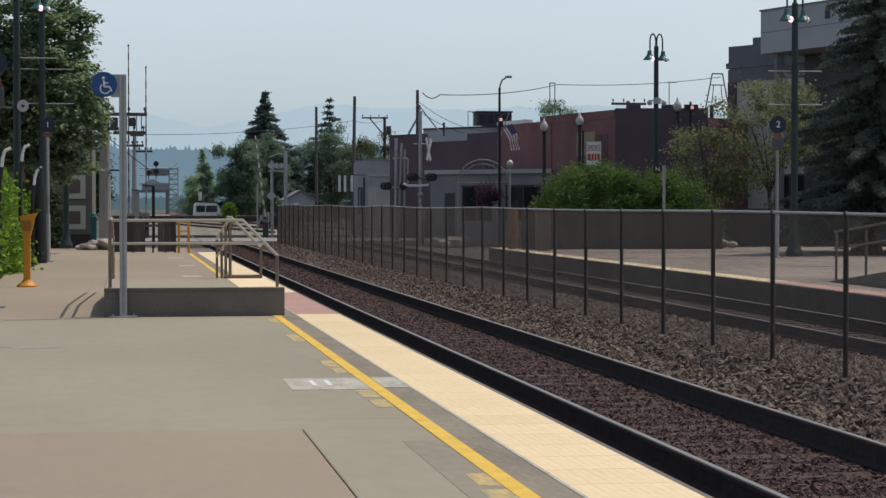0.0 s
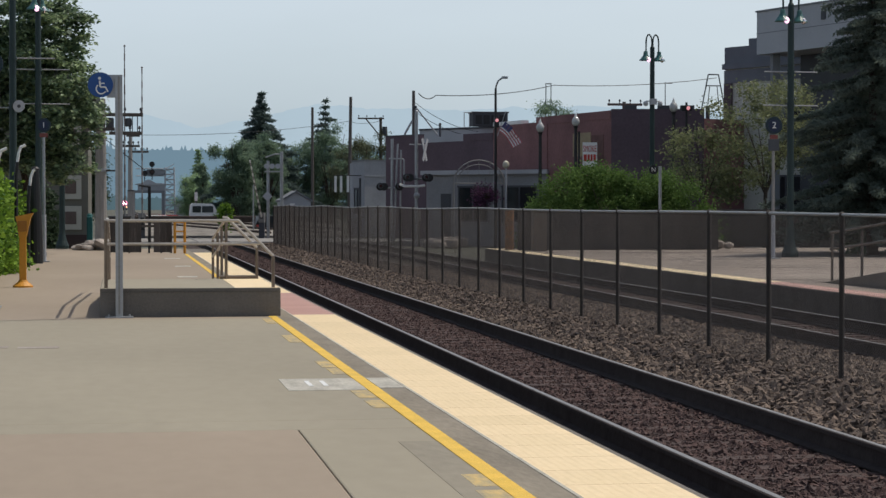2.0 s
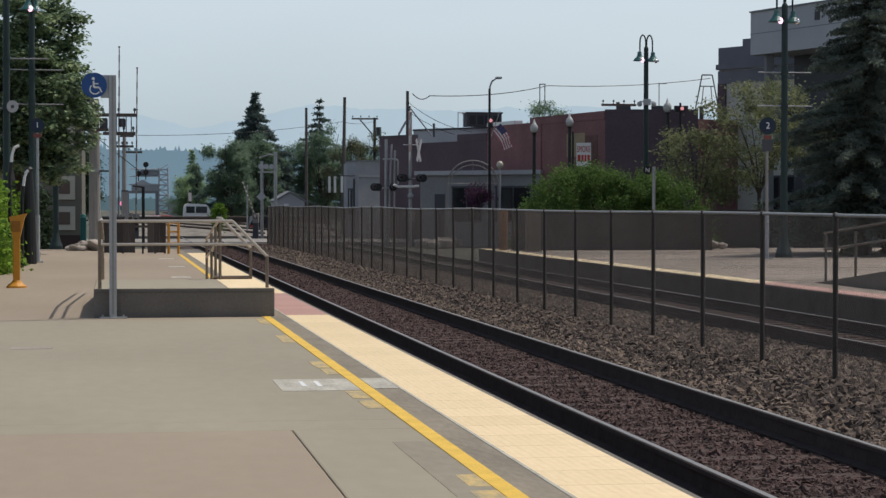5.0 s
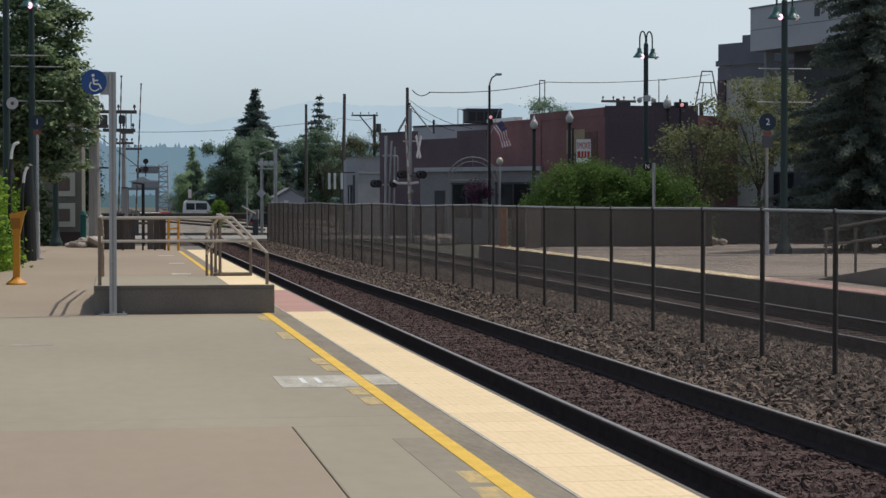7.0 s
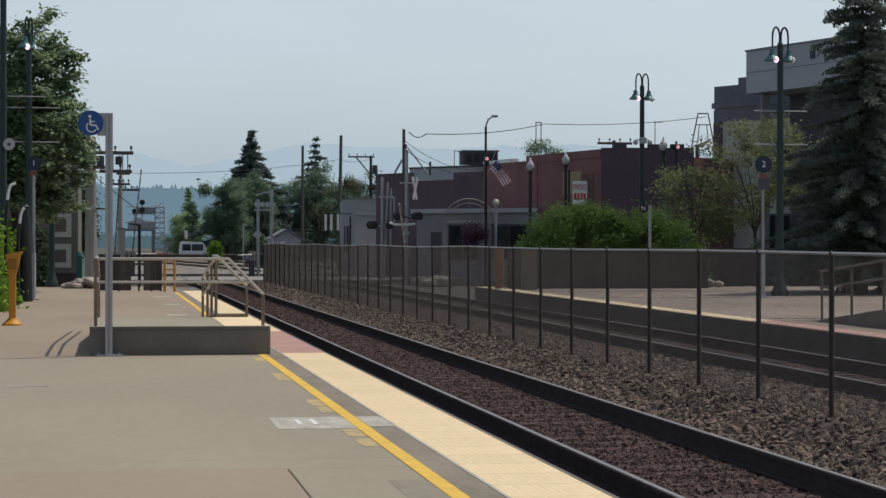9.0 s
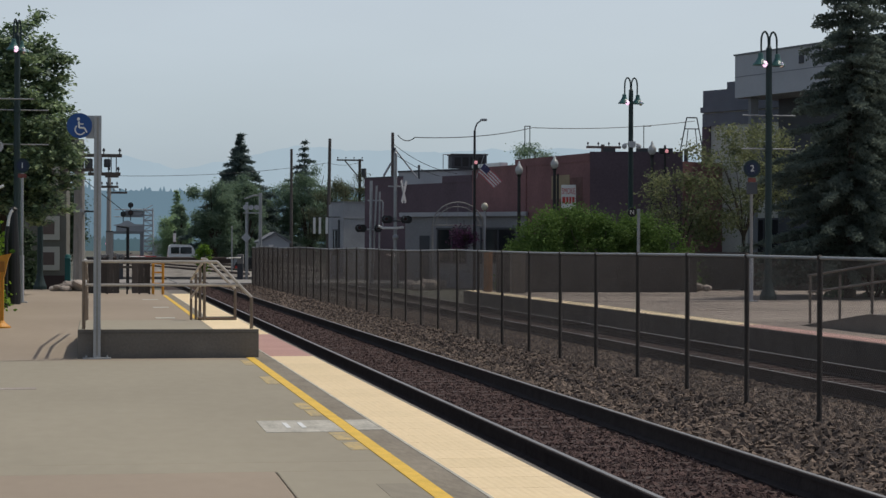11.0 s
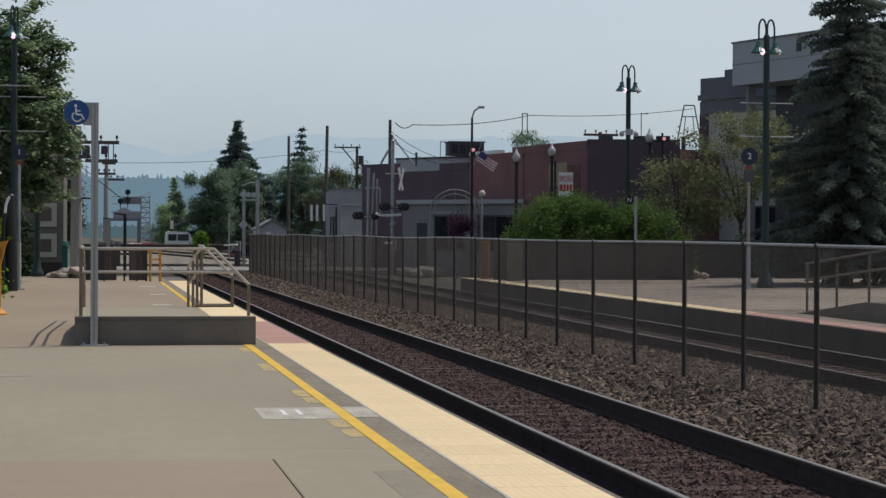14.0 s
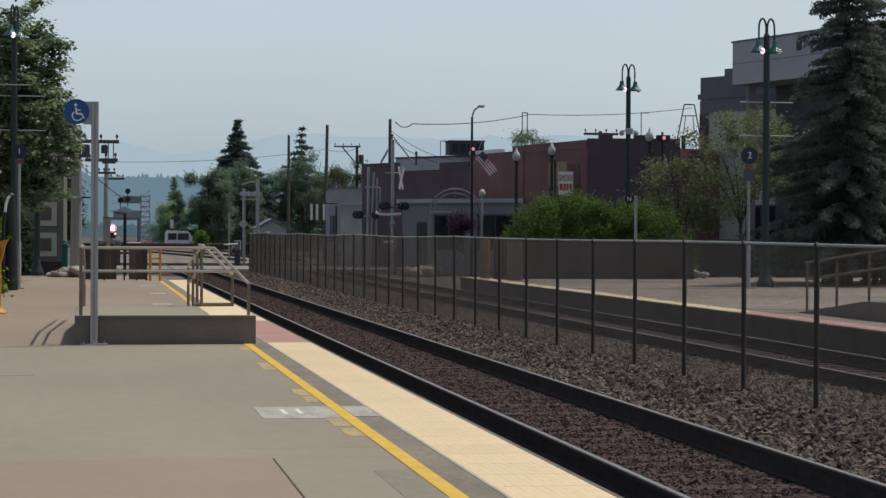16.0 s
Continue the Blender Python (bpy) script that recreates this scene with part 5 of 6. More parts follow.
tagged(part("retaining_wall", box(B(), 13.0, 19.8, 66.0, 66.4, 0.09, 1.42, 0.02), M_DARKWALL), "dark brown planter wall below the bush", "wall", kind="structure")
tagged(part("retaining_wall_side", box(B(), 19.4, 19.8, 66.4, 71.2, 0.09, 1.42, 0.02), M_DARKWALL), "dark brown planter wall return", "wall", kind="structure")
tagged(part("retaining_wall_back", box(B(), 20.5, 45, 71.2, 71.6, 0.09, 1.45, 0.02), M_DARKWALL), "dark brown retaining wall behind the far platform", "wall", kind="structure")
for x, y, s in ((19.95, 66.6, 0.22), (20.3, 66.5, 0.16)):
    rk = thing("rock", pose(x, y, 0.15), "pale rock at the foot of the wall", "rock", "pale rocks")
    part("stone", ball(B(), (0, 0, s * 0.5), s, (1.3, 1, 0.8), 1), M_STONE, rk)

# ---- wheelchair sign ----
acc = thing("accessibility_sign", pose(-0.03, 28.0, 0), "blue wheelchair sign on a galvanised steel post", "sign")
part("post", box(B(), -0.05, 0.05, -0.045, 0.045, 0.0, 3.3, 0.008), M_STEEL, acc)
part("groove", box(B(), -0.012, 0.012, -0.05, -0.044, 0.05, 3.28), M_GATE, acc)
part("base_plate", box(B(), -0.19, 0.19, -0.12, 0.12, 0.0, 0.02, 0.006), M_STEEL, acc)
for sx in (-0.14, 0.14):
    part("bolt", rod(B(), (sx, -0.08, 0.02), (sx, -0.08, 0.05), 0.014, None, 6), M_STEEL, acc)
part("bracket", box(B(), -0.16, -0.05, -0.02, 0.02, 2.99, 3.3, 0.004), M_STEEL, acc)
disc = part("disc", rod(B(), (-0.245, -0.03, 3.16), (-0.245, -0.055, 3.16), 0.17, None, 40), M_BLUE, acc, "blue round wheelchair sign")
sx, sz, sy = -0.235, 3.15, -0.0585


def bar2(a, b, w):
    a, b = Vector((sx + a[0], sy, sz + a[1])), Vector((sx + b[0], sy, sz + b[1]))
    return rod(B(), a, b, w, None, 6)


part("symbol_head", rod(B(), (sx - 0.022, sy, sz + 0.098), (sx - 0.022, sy - 0.004, sz + 0.098), 0.021, None, 14), M_WHITE, disc)
part("symbol_back", bar2((-0.02, 0.065), (-0.012, -0.02), 0.013), M_WHITE, disc)
part("symbol_arm", bar2((-0.018, 0.03), (0.045, 0.03), 0.009), M_WHITE, disc)
part("symbol_thigh", bar2((-0.012, -0.02), (0.058, -0.02), 0.012), M_WHITE, disc)
part("symbol_shin", bar2((0.058, -0.02), (0.09, -0.085), 0.011), M_WHITE, disc)
part("symbol_wheel", tube(B(), [(sx + 0.0 + 0.066 * math.cos(a), sy, sz - 0.045 + 0.066 * math.sin(a)) for a in [math.radians(130 + 10.5 * k) for k in range(20)]], 0.009, 6), M_WHITE, disc)

# ---- numbered stop signs ----
M_RING = mat("teal_ring", (0.007, 0.024, 0.036), 0.5)


def stop_sign(x, y, z0, top, r, text, label):
    t = thing("platform_sign", pose(x, y, z0), label, "sign", "numbered platform signs")
    part("post", rod(B(), (0, 0, 0), (0, 0, top - r), 0.045, 0.04), M_STEEL if y > 40 and text == "1" else M_GATE, t)
    part("sleeve", rod(B(), (0, 0, 0), (0, 0, 1.3), 0.065, 0.06), M_PALEWALL, t)
    part("base_plate", box(B(), -0.15, 0.15, -0.15, 0.15, 0, 0.03, 0.006), M_STEEL, t)
    d = part("disc", rod(B(), (0, -0.03, top), (0, -0.07, top), r, None, 36), M_RING, t, "round sign with teal rim")
    part("disc_centre", rod(B(), (0, -0.07, top), (0, -0.078, top), r * 0.72, None, 32), M_NAVY, d)
    part("red_band", box(B(), -0.11, 0.11, -0.06, -0.02, top - r - 0.13, top - r - 0.02, 0.004), mat("faded_red", (0.20, 0.06, 0.05), 0.6), t)
    if text != "1":
        part("panel", box(B(), -0.15, 0.15, -0.06, -0.02, top - r - 0.46, top - r - 0.14, 0.004), M_CORNICE, t, "small dark notice panel")
    if text:
        words("digit", text, r * 1.05, M_WHITE, d, pose(0, -0.082, top, 90, 0, 0))
    return t


stop_sign(-1.93, 31, 0, 3.64, 0.2, "", "round blue platform sign on a grey post by the hedge")
stop_sign(-2.1, 57, 0, 3.76, 0.2, "1", "round platform sign numbered one on a grey post")
stop_sign(17.75, 54, 0.1, 3.67, 0.24, "2", "round platform sign numbered two on the far platform")
ns = thing("letter_sign", pose(17.5, 65, 0.07), "slim grey post with a small black sign", "sign")
part("post", rod(B(), (0, 0, 0), (0, 0, 2.8), 0.05), M_STEEL, ns)
part("disc", rod(B(), (-0.24, -0.05, 2.68), (-0.24, -0.08, 2.68), 0.15, None, 20), M_BLACK, ns)
words("letter", "N", 0.2, M_WHITE, ns, pose(-0.24, -0.085, 2.68, 90, 0, 0))

# ---- green twin lamp posts ----


def twin_lamp(x, y, z0, label, arms, cams=False, horn=False, high=6.9, turn=20.0):
    t = thing("lamp_post", pose(x, y, z0), label, "lamp post", "green lamp posts")
    part("pole", lathe(B(), (0, 0, 0), [(0.24, 0), (0.24, 0.12), (0.17, 0.3), (0.12, 0.5), (0.105, 0.6), (0.085, high + 0.25), (0.03, high + 0.35)], 16), M_GREEN, t, smooth=False)
    ct, sn = math.cos(radians(turn)), math.sin(radians(turn))
    for s in (-1, 1):
        pts = [(0.03 * s, 0, high - 0.1)] + [(s * (0.15 + 0.13 * -math.cos(a)), 0, high + 0.45 + 0.28 * math.sin(a)) for a in [math.pi * k / 8 for k in range(9)]] + [(s * 0.28, 0, high + 0.05)]
        part("gooseneck", tube(B(), [(p[0] * ct, p[0] * sn, p[2]) for p in pts], 0.028, 8), M_GREEN, t)
        sh = part("shade", lathe(B(), (s * 0.3 * ct, s * 0.3 * sn, high - 0.22), [(0.24, -0.01), (0.225, 0.015), (0.12, 0.14), (0.08, 0.22), (0.075, 0.32), (0.03, 0.34)], 18), M_SHADE, t, "teal enamel bell shade")
        # the left bulb glows in place of a sun reflection
        part("bulb", ball(B(), (s * 0.3 * ct + 0.08, s * 0.3 * sn - 0.14, high - 0.21), 0.085, (0.85, 1, 1.1)), M_SUNGLINT if s < 0 else M_GLINT, sh, "glass bulb with a sun glint", True)
    for h, a, b in arms:
        part("banner_arm", rod(B(), (a, -0.02, h), (b, -0.02, h), 0.018, None, 8), M_STEEL, t, "thin steel banner arm")
        part("clamp", rod(B(), (0, 0, h - 0.06), (0, 0, h + 0.06), 0.115, None, 12), M_GREEN, t)
    if cams:
        part("junction_box", box(B(), -0.13, 0.13, -0.2, -0.08, 5.2, 5.42, 0.01), M_PALEWALL, t)
        for s in (-1, 1):
            part("camera_arm", rod(B(), (0, -0.1, 5.33), (s * 0.27, -0.1, 5.33), 0.02, None, 6), M_STEEL, t)
            part("dome_camera", ball(B(), (s * 0.27, -0.1, 5.24), 0.1), M_PALEWALL, t, "grey dome camera", True)
    if horn:
        hr = part("loudspeaker", lathe(B(), (0, 0, 0), [(0.05, 0), (0.07, 0.1), (0.19, 0.3), (0.2, 0.32)], 16), M_PALEWALL, t, "pale horn loudspeaker")
        hr.matrix_local = pose(0.08, -0.12, 4.32, 98, 0, 22) @ Matrix.Diagonal((0.85, 0.85, 0.85, 1))
        part("driver", ball(B(), (0, 0, 0.325), 0.06, (1, 1, 0.4)), M_CORNICE, hr, "dark horn throat", True)
    return t


twin_lamp(-2.95, 57.4, 0, "tall dark green lamp post with loudspeaker", ((5.62, 0, 1.15), (4.25, -0.5, 0.1)), horn=True, high=8.9)
twin_lamp(-2.5, 63.5, 0, "dark green lamp post with bell shades before the tree", ((5.72, -0.9, 0.95), (4.67, -0.9, 0.95)), high=7.75, turn=70)
twin_lamp(-2.12, 75, 0, "dark green lamp post at the platform end", ((5.7, -0.9, 0.9),), turn=70)
twin_lamp(18.75, 55.5, 0.1, "green lamp post with banner arms on the far platform", ((5.25, -0.78, 0.78), (4.3, -0.8, 0.8)))
twin_lamp(19.35, 73, 0.1, "green lamp post with dome cameras on the far platform", (), cams=True, high=7.05)

# ---- left side of the platform ----
val = thing("card_reader_post", pose(-1.83, 39, 0), "orange fare card reader post on a flared base", "card reader")
part("base", lathe(B(), (0, 0, 0), [(0.19, 0), (0.19, 0.03), (0.1, 0.1), (0.075, 0.14)], 18), M_ORANGE, val)
part("column", box(B(), -0.065, 0.065, -0.05, 0.05, 0.1, 1.0, 0.015), M_ORANGE, val)
hd = part("reader_head", prism(B(), [(-0.07, 0.95), (0.07, 0.95), (0.15, 1.3), (0.2, 1.40), (-0.13, 1.33), (-0.1, 1.2)], -0.11, 0.11), M_ORANGE, val)
part("reader_face", box(B(), -0.09, 0.08, -0.12, -0.11, 1.05, 1.25, 0.01), mat("dark_orange", (0.4, 0.16, 0.02), 0.5), hd)
for x, y, h, b in ((-2.62, 44, 2.75, 0.3), (-2.5, 50, 3.0, 0.3), (-2.3, 52, 2.45, 0.12)):
    cp = thing("curved_post", pose(x, y, 0), "dark post with pale curved tip above the hedge", "post", "curved posts")
    part("shaft", tube(B(), [(0, 0, 0), (0, 0, h - 0.7), (0.03, 0, h - 0.4)], 0.045, 8), M_BLACK, cp)
    part("curved_tip", tube(B(), [(0.03, 0, h - 0.45), (0.06, 0, h - 0.2), (0.11, 0, h - 0.05), (0.11 + b * 0.4, 0, h)], 0.035, 8), M_WHITE, cp)
bin1 = thing("litter_bin", pose(-2.27, 55.5, 0), "tall black bin beside the sign post", "bin")
part("body", lathe(B(), (0, 0, 0), [(0.2, 0), (0.2, 0.1), (0.17, 1.3), (0.1, 2.5)], 14), M_BLACK, bin1)
part("rim", lathe(B(), (0, 0, 2.5), [(0.11, 0), (0.12, 0.04), (0.05, 0.1)], 14), M_BLACK, bin1)
tl = thing("portable_toilet", pose(-1.2, 80, 0), "narrow teal plastic cabin beside the house", "cabin")
part("body", box(B(), -0.12, 0.1, -0.4, 0.4, -0.4, 1.15, 0.05), M_TEAL, tl)
part("roof", lathe(B(), (-0.01, 0, 1.15), [(0.13, 0), (0.1, 0.08), (0.04, 0.12)], 12), M_TEAL, tl)
rr = random.Random(8)
for k in range(13):
    x = -1.5 + 0.085 * k
    s = rr.uniform(0.17, 0.3)
    up = 0.16 * max(0, 1 - abs(x + 0.9) / 0.5) * rr.uniform(0.2, 1)
    rk = thing("rock", pose(x + rr.uniform(-0.06, 0.06), 72.5 + rr.uniform(-0.5, 0.5), up), "pale rock in a heap at the platform end", "rock", "rock heap")
    bm = ball(B(), (0, 0, s * 0.4), s, (1.35, 1, 0.55), 2)
    for v in bm.verts:
        v.co *= 1 + 0.35 * noise.noise(v.co * 4 + Vector((k * 3.1, 0, 0)))
    part("stone", bm, M_STONE, rk).rotation_euler = (rr.uniform(-0.3, 0.3), rr.uniform(-0.5, 0.5), rr.uniform(0, 3))

endf = thing("board_fence", pose(0, 67.6, 0), "dark wooden board fence closing the platform end", "fence")
for k in range(11):
    x = -0.55 + 0.2 * k
    if k in (6, 7):
        continue
    part("board", box(B(), x, x + 0.197, -0.02, 0.02, 0.03, 1.08 + 0.015 * (k % 3), 0.004), M_WOODFENCE, endf)
for x in (0.25, 0.9, 1.3, 1.62):
    part("post", box(B(), x - 0.03, x + 0.03, 0.03, 0.1, 0, 1.12, 0.006), M_BLACK, endf)
part("rail", box(B(), -0.55, 1.65, 0.02, 0.06, 0.85, 0.93), M_WOODFENCE, endf)
tall = thing("marker_post", pose(1.13, 83.6, -0.4), "tall black steel post beyond the board fence", "post")
part("shaft", rod(B(), (0, 0, 0), (0, 0, 2.76), 0.065), M_BLACK, tall)
part("arm", rod(B(), (0, 0, 2.74), (-0.42, 0, 2.8), 0.035, None, 8), M_BLACK, tall)
yr = thing("yellow_barrier", pose(0, 67.2, 0), "yellow steel barrier at the platform end", "barrier")
for x in (1.73, 2.05):
    part("post", rod(B(), (x, 0, 0), (x, 0, 1.05), 0.045), M_ORANGE, yr)
for z in (0.35, 0.72, 1.02):
    part("rail", rod(B(), (1.73, 0, z), (2.08, 0, z), 0.025), M_ORANGE, yr)

cbx = thing("utility_cabinet", pose(13.3, 64.3, 0.1), "brown steel utility cabinet beside the far platform", "cabinet")
part("body", box(B(), -0.22, 0.22, -0.2, 0.2, 0.0, 1.25, 0.02), M_BROWNBOX, cbx)
part("lid", box(B(), -0.25, 0.25, -0.23, 0.23, 1.25, 1.3, 0.01), M_BROWNBOX, cbx)
part("door", box(B(), -0.17, 0.17, -0.215, -0.2, 0.1, 1.15, 0.005), M_BROWNBOX, cbx)
bol = thing("bollard", pose(12.75, 66.5, 0.1), "faded orange steel bollard at the end of the far platform", "bollard")
part("post", rod(B(), (0, 0, 0), (0, 0, 1.3), 0.15, None, 14), M_FADED, bol)
part("cap", ball(B(), (0, 0, 1.3), 0.15, (1, 1, 0.5), 2), M_FADED, bol, "", True)
rq = random.Random(21)
for k in range(8):
    rk = thing("rock", pose(15.2 + rq.uniform(-0.8, 0.8), 96 + rq.uniform(-1.5, 1.5), -0.42), "pale boulder beside the second track", "rock", "boulders by the track")
    s = rq.uniform(0.25, 0.5)
    part("stone", ball(B(), (0, 0, s * 0.5), s, (1.3, 1, 0.75), 1), M_STONE, rk)

# ---- markings and paving pieces on the near platform ----
bm = B()
box(bm, 1.35, 2.0, 16.62, 17.75, -0.02, 0.003)
part("cover_plate", bm, M_PLATE, platform, "pale grey cover plate")
part("cover_plate", box(B(), 2.112, 2.32, 16.7, 17.7, -0.02, 0.009), M_PLATE, platform, "pale grey cover plate")
for x in (1.55, 1.68):
    part("plate_slot", box(B(), x, x + 0.04, 17.0, 17.5, 0.0, 0.006), M_WHITE, platform)
for x0, x1, y0, y1 in ((1.92, 2.045, 26.3, 27.5), (1.9, 2.04, 22.6, 23.9), (1.91, 2.045, 19.0, 19.8), (1.93, 2.045, 18.2, 18.9), (1.9, 2.045, 15.9, 16.55), (1.91, 2.045, 15.1, 15.7), (1.93, 2.05, 10.75, 11.25), (1.9, 2.05, 10.1, 10.6)):
    part("old_marking", box(B(), x0 - 0.05, x1 - 0.05, y0, y1, -0.02, 0.003), M_TAPE, platform, "worn yellow marking remnant")
part("old_marking", box(B(), 1.8, 1.99, 8.0, 9.0, -0.02, 0.003), M_TAPE, platform)
for x0, x1, y in ((-1.1, -0.66, 22.0), (-1.9, -1.2, 22.1), (1.35, 1.75, 52), (1.25, 1.7, 60), (1.2, 1.62, 44)):
    part("floor_plate", box(B(), x0, x1, y, y + (0.3 if y < 30 else 0.8), -0.02, 0.003), M_PLATE if y > 30 else M_STONE, platform, "small pale floor plate")
part("edge_grout", box(B(), 2.327, 2.35, -20, 68, -0.1, 0.0075), M_PLATE, platform, "thin pale grout line")
part("repair_patch", box(B(), 1.75, 2.0, -30, 12.9, -0.02, 0.002), M_PATCH, platform, "darker repaired concrete band")

TILE = 0.61
bm = B()
box(bm, 0.003, 0.607, 0.003, 0.607, -0.05, 0.0)
for i in range(11):
    for j in range(11):
        cx, cy = 0.04 + i * 0.053, 0.04 + j * 0.053
        r = 0.013
        q = [bm.verts.new((cx + a * r, cy + b * r, 0.0005)) for a, b in ((-1, -1), (1, -1), (1, 1), (-1, 1))]
        u = [bm.verts.new((cx + a * r * 0.6, cy + b * r * 0.6, 0.0016)) for a, b in ((-1, -1), (1, -1), (1, 1), (-1, 1))]
        bm.faces.new(u)
        for k in range(4):
            bm.faces.new((q[k], q[(k + 1) % 4], u[(k + 1) % 4], u[k]))
tile_me = bpy.data.meshes.new("tactile_tile")
bm.to_mesh(tile_me)
bm.free()
tile_me.materials.append(M_TACT)
tile_pink = tile_me.copy()
tile_pink.materials.clear()
tile_pink.materials.append(M_PINK)
for k in range(145):
    y = 4.0 + (k - 40) * TILE
    o = new("tile", tile_pink if 28.2 < y < 35.5 else tile_me)
    o.parent = platform
    o.location = (2.345, y, 0.004)

# ---- ties and ballast stones ----
tie_me = bpy.data.meshes.new("tie")
bm = box(B(), -1.28, 1.28, -0.11, 0.11, -0.16, 0.0, 0.012)
bm.to_mesh(tie_me)
bm.free()
tie_me.materials.append(M_TIE)
rt = random.Random(4)
for tr, xc in ((track_near, 4.4525), (track_far, 10.0)):
    for k in range(142):
        o = new("tie", tie_me)
        o.parent = tr
        o.location = (xc + rt.uniform(-0.02, 0.02), 6 + (k - 32) * 0.52, -0.3225 - rt.uniform(0, 0.008))
        o.rotation_euler = (0, 0, rt.uniform(-0.01, 0.01))


def stones(name, x0, x1, y0, y1, zf, n, r0, r1, m, label, seed):
    """Crushed stones strewn over a strip, denser towards the viewer."""
    rng = np.random.default_rng(seed)
    x = rng.uniform(x0, x1, n)
    y = y0 + (y1 - y0) * rng.uniform(0, 1, n) ** 1.35
    z = np.array([zf(a) for a in x])
    r = rng.uniform(r0, r1, n)[:, None]
    base = np.array([(1, 0, 0), (-1, 0, 0), (0, 1, 0), (0, -1, 0), (0, 0, 1), (0, 0, -1)], float)
    v = np.repeat(base[None], n, 0) * rng.uniform(0.6, 1.3, (n, 6, 1)) + rng.normal(0, 0.22, (n, 6, 3))
    an = rng.uniform(0, 6.283, (n, 3))
    c, s = np.cos(an), np.sin(an)
    vx, vy, vz = v[..., 0], v[..., 1], v[..., 2]
    vx, vy = vx * c[:, :1] - vy * s[:, :1], vx * s[:, :1] + vy * c[:, :1]
    vy, vz = vy * c[:, 1:2] - vz * s[:, 1:2], vy * s[:, 1:2] + vz * c[:, 1:2]
    v = np.stack([vx, vy, vz * 0.8], -1) * r[:, None]
    v += np.stack([x, y, z + r[:, 0] * 0.35], -1)[:, None]
    f = np.array([(0, 2, 4), (2, 1, 4), (1, 3, 4), (3, 0, 4), (2, 0, 5), (1, 2, 5), (3, 1, 5), (0, 3, 5)])
    f = (np.arange(n)[:, None, None] * 6 + f[None]).reshape(-1, 3)
    ob = raw(name, v.reshape(-1, 3).tolist(), f.tolist(), m)
    return tagged(ob, label, "ballast stones", kind="stuff")


stones("ballast_stones", 3.79, 5.12, 9, 50, lambda a: -0.346, 30000, 0.016, 0.036, M_STONES_R, "rust-brown ballast stones between the rails", 1)
stones("ballast_stones", 5.30, 9.1, 10, 62, rise, 46000, 0.026, 0.055, M_STONES, "grey and tan crushed ballast stones by the fence", 2)
stones("ballast_stones", 9.35, 11.9, 22, 62, lambda a: -0.365, 9000, 0.025, 0.05, M_STONES_R, "dark ballast stones of the second track", 3)
stones("ballast_stones", 3.06, 3.62, 9, 40, lambda a: -0.348, 4000, 0.02, 0.04, M_STONES_R, "dark ballast stones below the platform edge", 4)
stones("ballast_stones", 5.30, 8.6, 60, 99, rise, 12000, 0.035, 0.07, M_STONES, "grey and tan crushed ballast stones by the fence", 7)
stones("ballast_stones", 3.79, 5.12, 48, 99, lambda a: -0.346, 9000, 0.025, 0.05, M_STONES_R, "rust-brown ballast stones between the rails", 8)
stones("ballast_stones", 3.79, 5.12, -6, 9, lambda a: -0.348, 7000, 0.013, 0.03, M_STONES_R, "rust-brown ballast stones between the rails", 5)
stones("ballast_stones", 5.30, 9.1, -6, 10, rise, 7000, 0.026, 0.055, M_STONES, "grey and tan crushed ballast stones by the fence", 6)

# ---- flag in rigid cloth strips ----
flag = thing("flag", pose(17.92, 96.3, 5.2), "striped flag flying from a slanted staff", "flag")
part("staff", rod(B(), (-0.05, 0, -0.25), (0.35, -0.05, 0.95), 0.018, None, 6), M_STEEL, flag)
STRIPS, SW, FH = 8, 0.14, 0.56
strips = []
for k in range(STRIPS):
    rows7 = 9
    hh = FH / rows7
    st = None
    for j in range(rows7):
        is_canton = k < 3 and j >= 4
        cm = M_CLOTH_B if is_canton else (M_CLOTH_R if j % 2 == 0 else M_WHITE)
        b2 = box(B(), 0, SW * 1.02, -0.004, 0.004, j * hh, (j + 1) * hh)
        if st is None:
            st = part("cloth_strip", b2, cm, flag)
        else:
            part("stripe", b2, cm, st)
    strips.append(st)

# ---- bird ----
bird = thing("bird", pose(0, 230, 9), "dark bird gliding past the far trees", "bird")
part("body", ball(B(), (0, 0, 0), 0.1, (2.0, 0.8, 0.8), 2), M_BLACK, bird, "", True)
part("head", ball(B(), (-0.22, 0, 0.04), 0.06, (1.2, 1, 1), 2), M_BLACK, bird, "", True)
part("tail", prism(B(), [(0.15, -0.015), (0.38, 0.0), (0.38, 0.02), (0.15, 0.03)], -0.06, 0.06), M_BLACK, bird)
wings = []
for s in (-1, 1):
    bm = B()
    v = [bm.verts.new(c) for c in ((-0.1, 0, 0.02), (0.1, 0, 0.02), (0.06, s * 0.22, 0.03), (0.16, s * 0.42, 0.02), (0.02, s * 0.36, 0.02), (-0.12, s * 0.18, 0.03))]
    w = [bm.verts.new(u.co - Vector((0, 0, 0.02))) for u in v]
    bm.faces.new(v), bm.faces.new(w[::-1])
    for k in range(6):
        bm.faces.new((v[k], w[k], w[(k + 1) % 6], v[(k + 1) % 6]))
    bmesh.ops.recalc_face_normals(bm, faces=bm.faces)
    wings.append((s, part("wing", bm, M_BLACK, bird)))


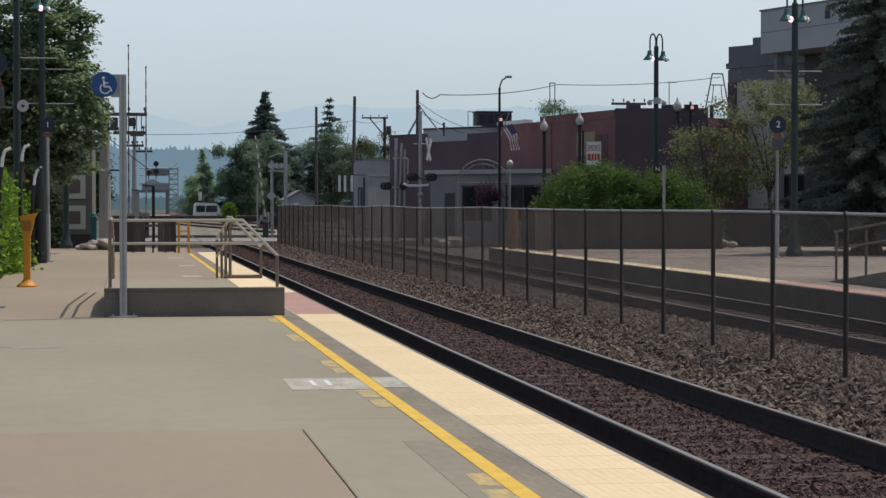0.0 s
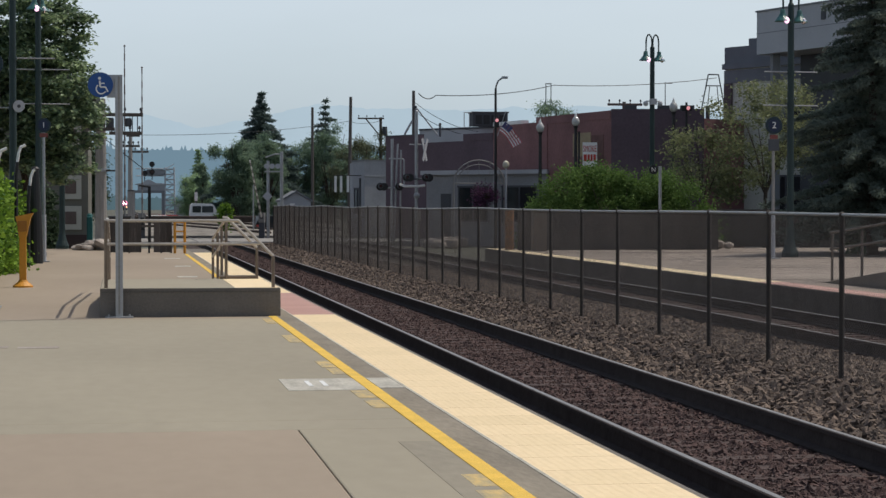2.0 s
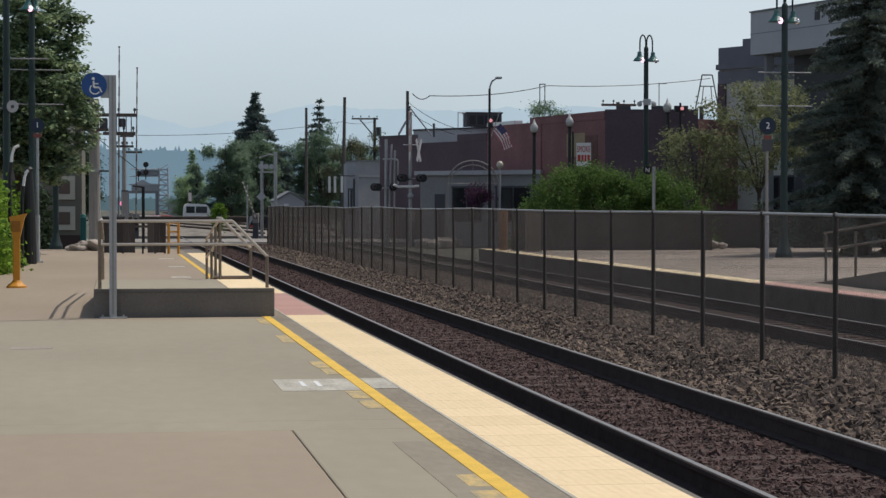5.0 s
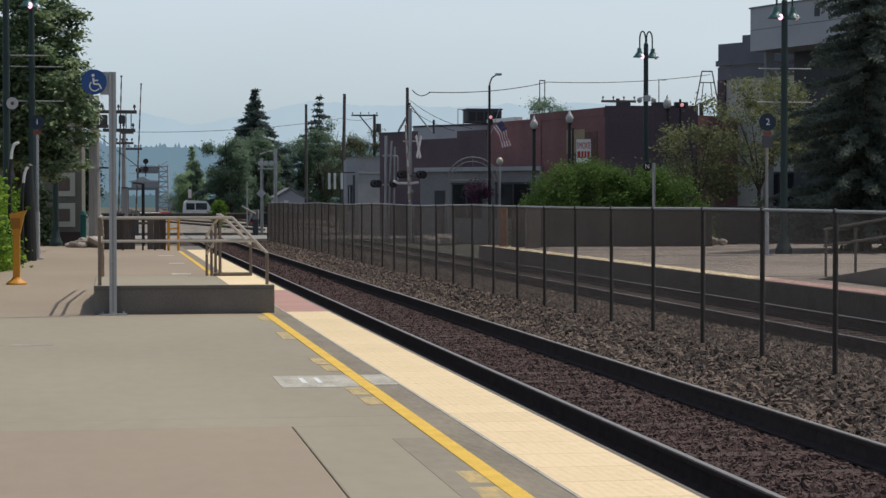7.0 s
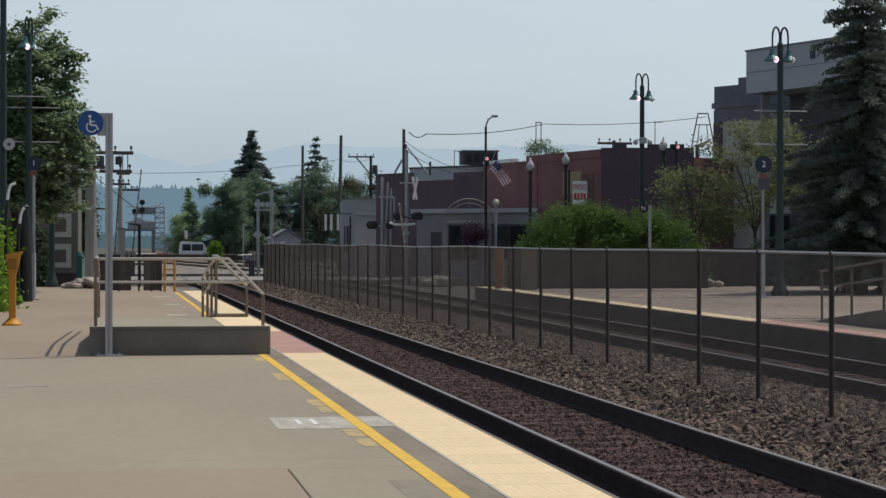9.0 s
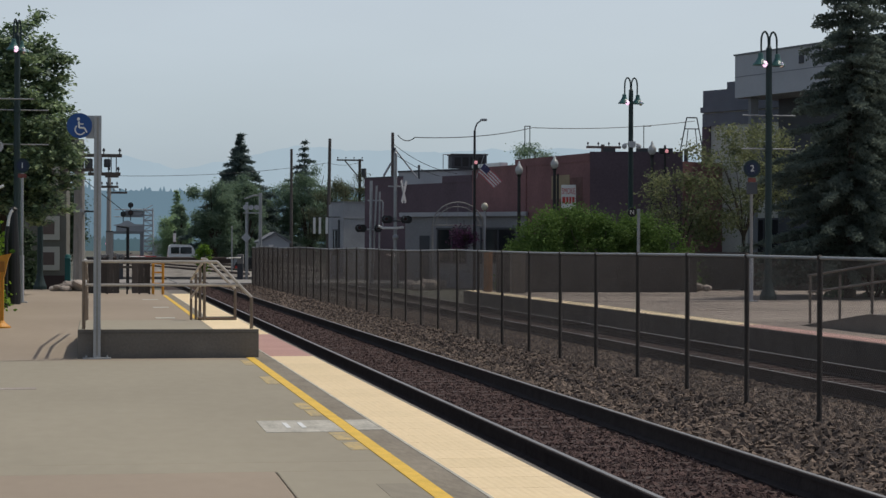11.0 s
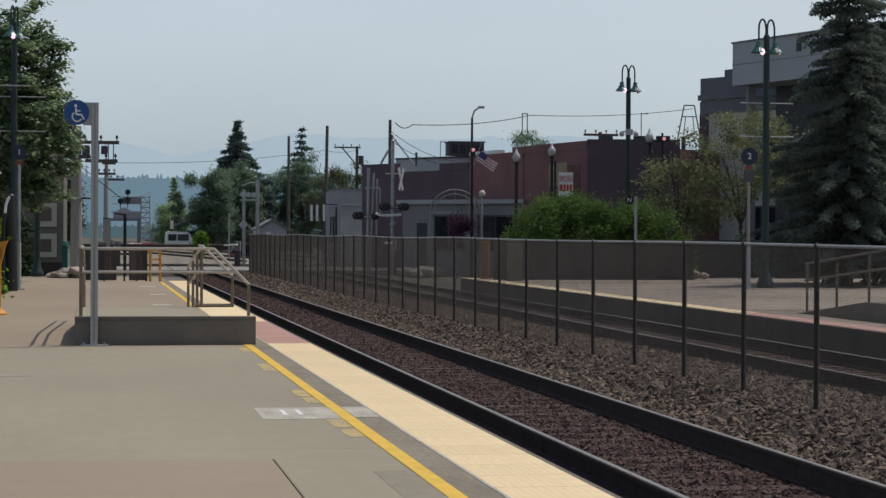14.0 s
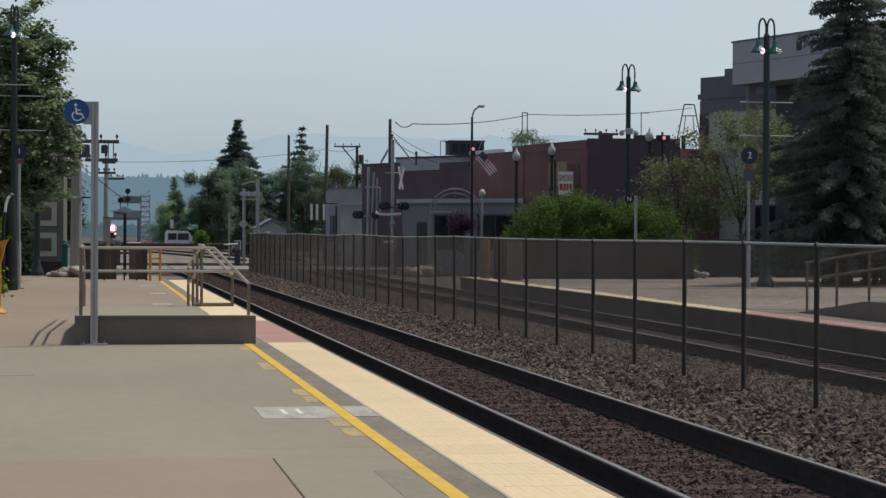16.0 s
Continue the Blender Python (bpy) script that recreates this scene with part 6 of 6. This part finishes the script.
def motions():
    # crossing gates come down one after another; the far one is already falling
    def swing(arm, pivot, rows):
        walk(arm, [(t, pose(*pivot, a, 0, 0)) for t, a in rows])
    swing(arm_a, (0, -0.3, 1.0), [(0, 0), (3.9, 0), (4.4, 4), (5.5, 19), (7, 40), (7.8, 50), (8.4, 58), (9.2, 67), (10.2, 80), (11.1, 89), (16, 89)])
    swing(arm_b, (0, -0.3, 1.0), [(0, 0), (4.0, 0), (4.6, 4), (5.5, 14), (7, 33), (7.8, 44), (8.4, 51.5), (8.8, 55.5), (9.2, 60), (10.2, 76), (11.2, 89), (16, 89)])
    swing(arm_c, (0, -0.3, 1.2), [(0, 0), (4.2, 0), (4.8, 5), (6.3, 24), (7.4, 42), (8.4, 57), (9.2, 65), (10.2, 79), (11.2, 90), (16, 90)])
    swing(arm_d, (0, -0.3, 1.0), [(0, 51), (2, 64), (4, 70), (6.3, 82), (8, 90), (16, 90)])
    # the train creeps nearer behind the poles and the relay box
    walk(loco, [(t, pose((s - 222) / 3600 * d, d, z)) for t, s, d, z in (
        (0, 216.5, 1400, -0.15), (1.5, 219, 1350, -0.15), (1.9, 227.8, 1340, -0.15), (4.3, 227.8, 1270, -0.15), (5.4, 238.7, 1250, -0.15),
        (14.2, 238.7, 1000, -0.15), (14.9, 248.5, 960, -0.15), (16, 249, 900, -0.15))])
    # the bird flies level from behind the trees to the left
    walk(bird, [(t, pose(9.65 - 10.2 * (t - 9), 230, 8.95)) for t in (0, 4, 8, 12, 16)])
    for s, wing in wings:
        walk(wing, [(k * 0.2, pose(0, 0, 0, s * (8 + 24 * math.sin(k * 2.1)), 0, 0)) for k in range(81)])
    # flag: droop of the fly below level, and a travelling ripple
    droop = ((0, 66), (0.5, 60), (1, 58), (2, 45), (3, 52), (4, 54), (5.2, 58), (6.5, 62), (7.5, 64), (8.2, 52), (9, 48), (10.2, 40), (11.5, 42), (12.5, 20), (13.4, 12), (14, 40), (14.5, 48), (15.2, 36), (16, 50))
    for k, st in enumerate(strips):
        rows = []
        for i in range(33):
            t = i * 0.5
            x = y = z = 0.0
            for j in range(k + 1):
                d = np.interp(t - 0.05 * j, [a for a, _ in droop], [b for _, b in droop]) * (0.85 + 0.06 * j)
                wave = 26 * math.sin(2.6 * t - 0.9 * j)
                if j < k:
                    x += SW * math.cos(radians(d)) * math.cos(radians(wave))
                    y += SW * math.sin(radians(wave)) * 0.9
                    z -= SW * math.sin(radians(d)) * math.cos(radians(wave))
            rows.append((t, pose(x + 0.0, y, z) @ pose(0, 0, 0, 0, 20, 0) @ pose(0, 0, 0, 0, d - 20, wave)))
        walk(st, rows)


motions()
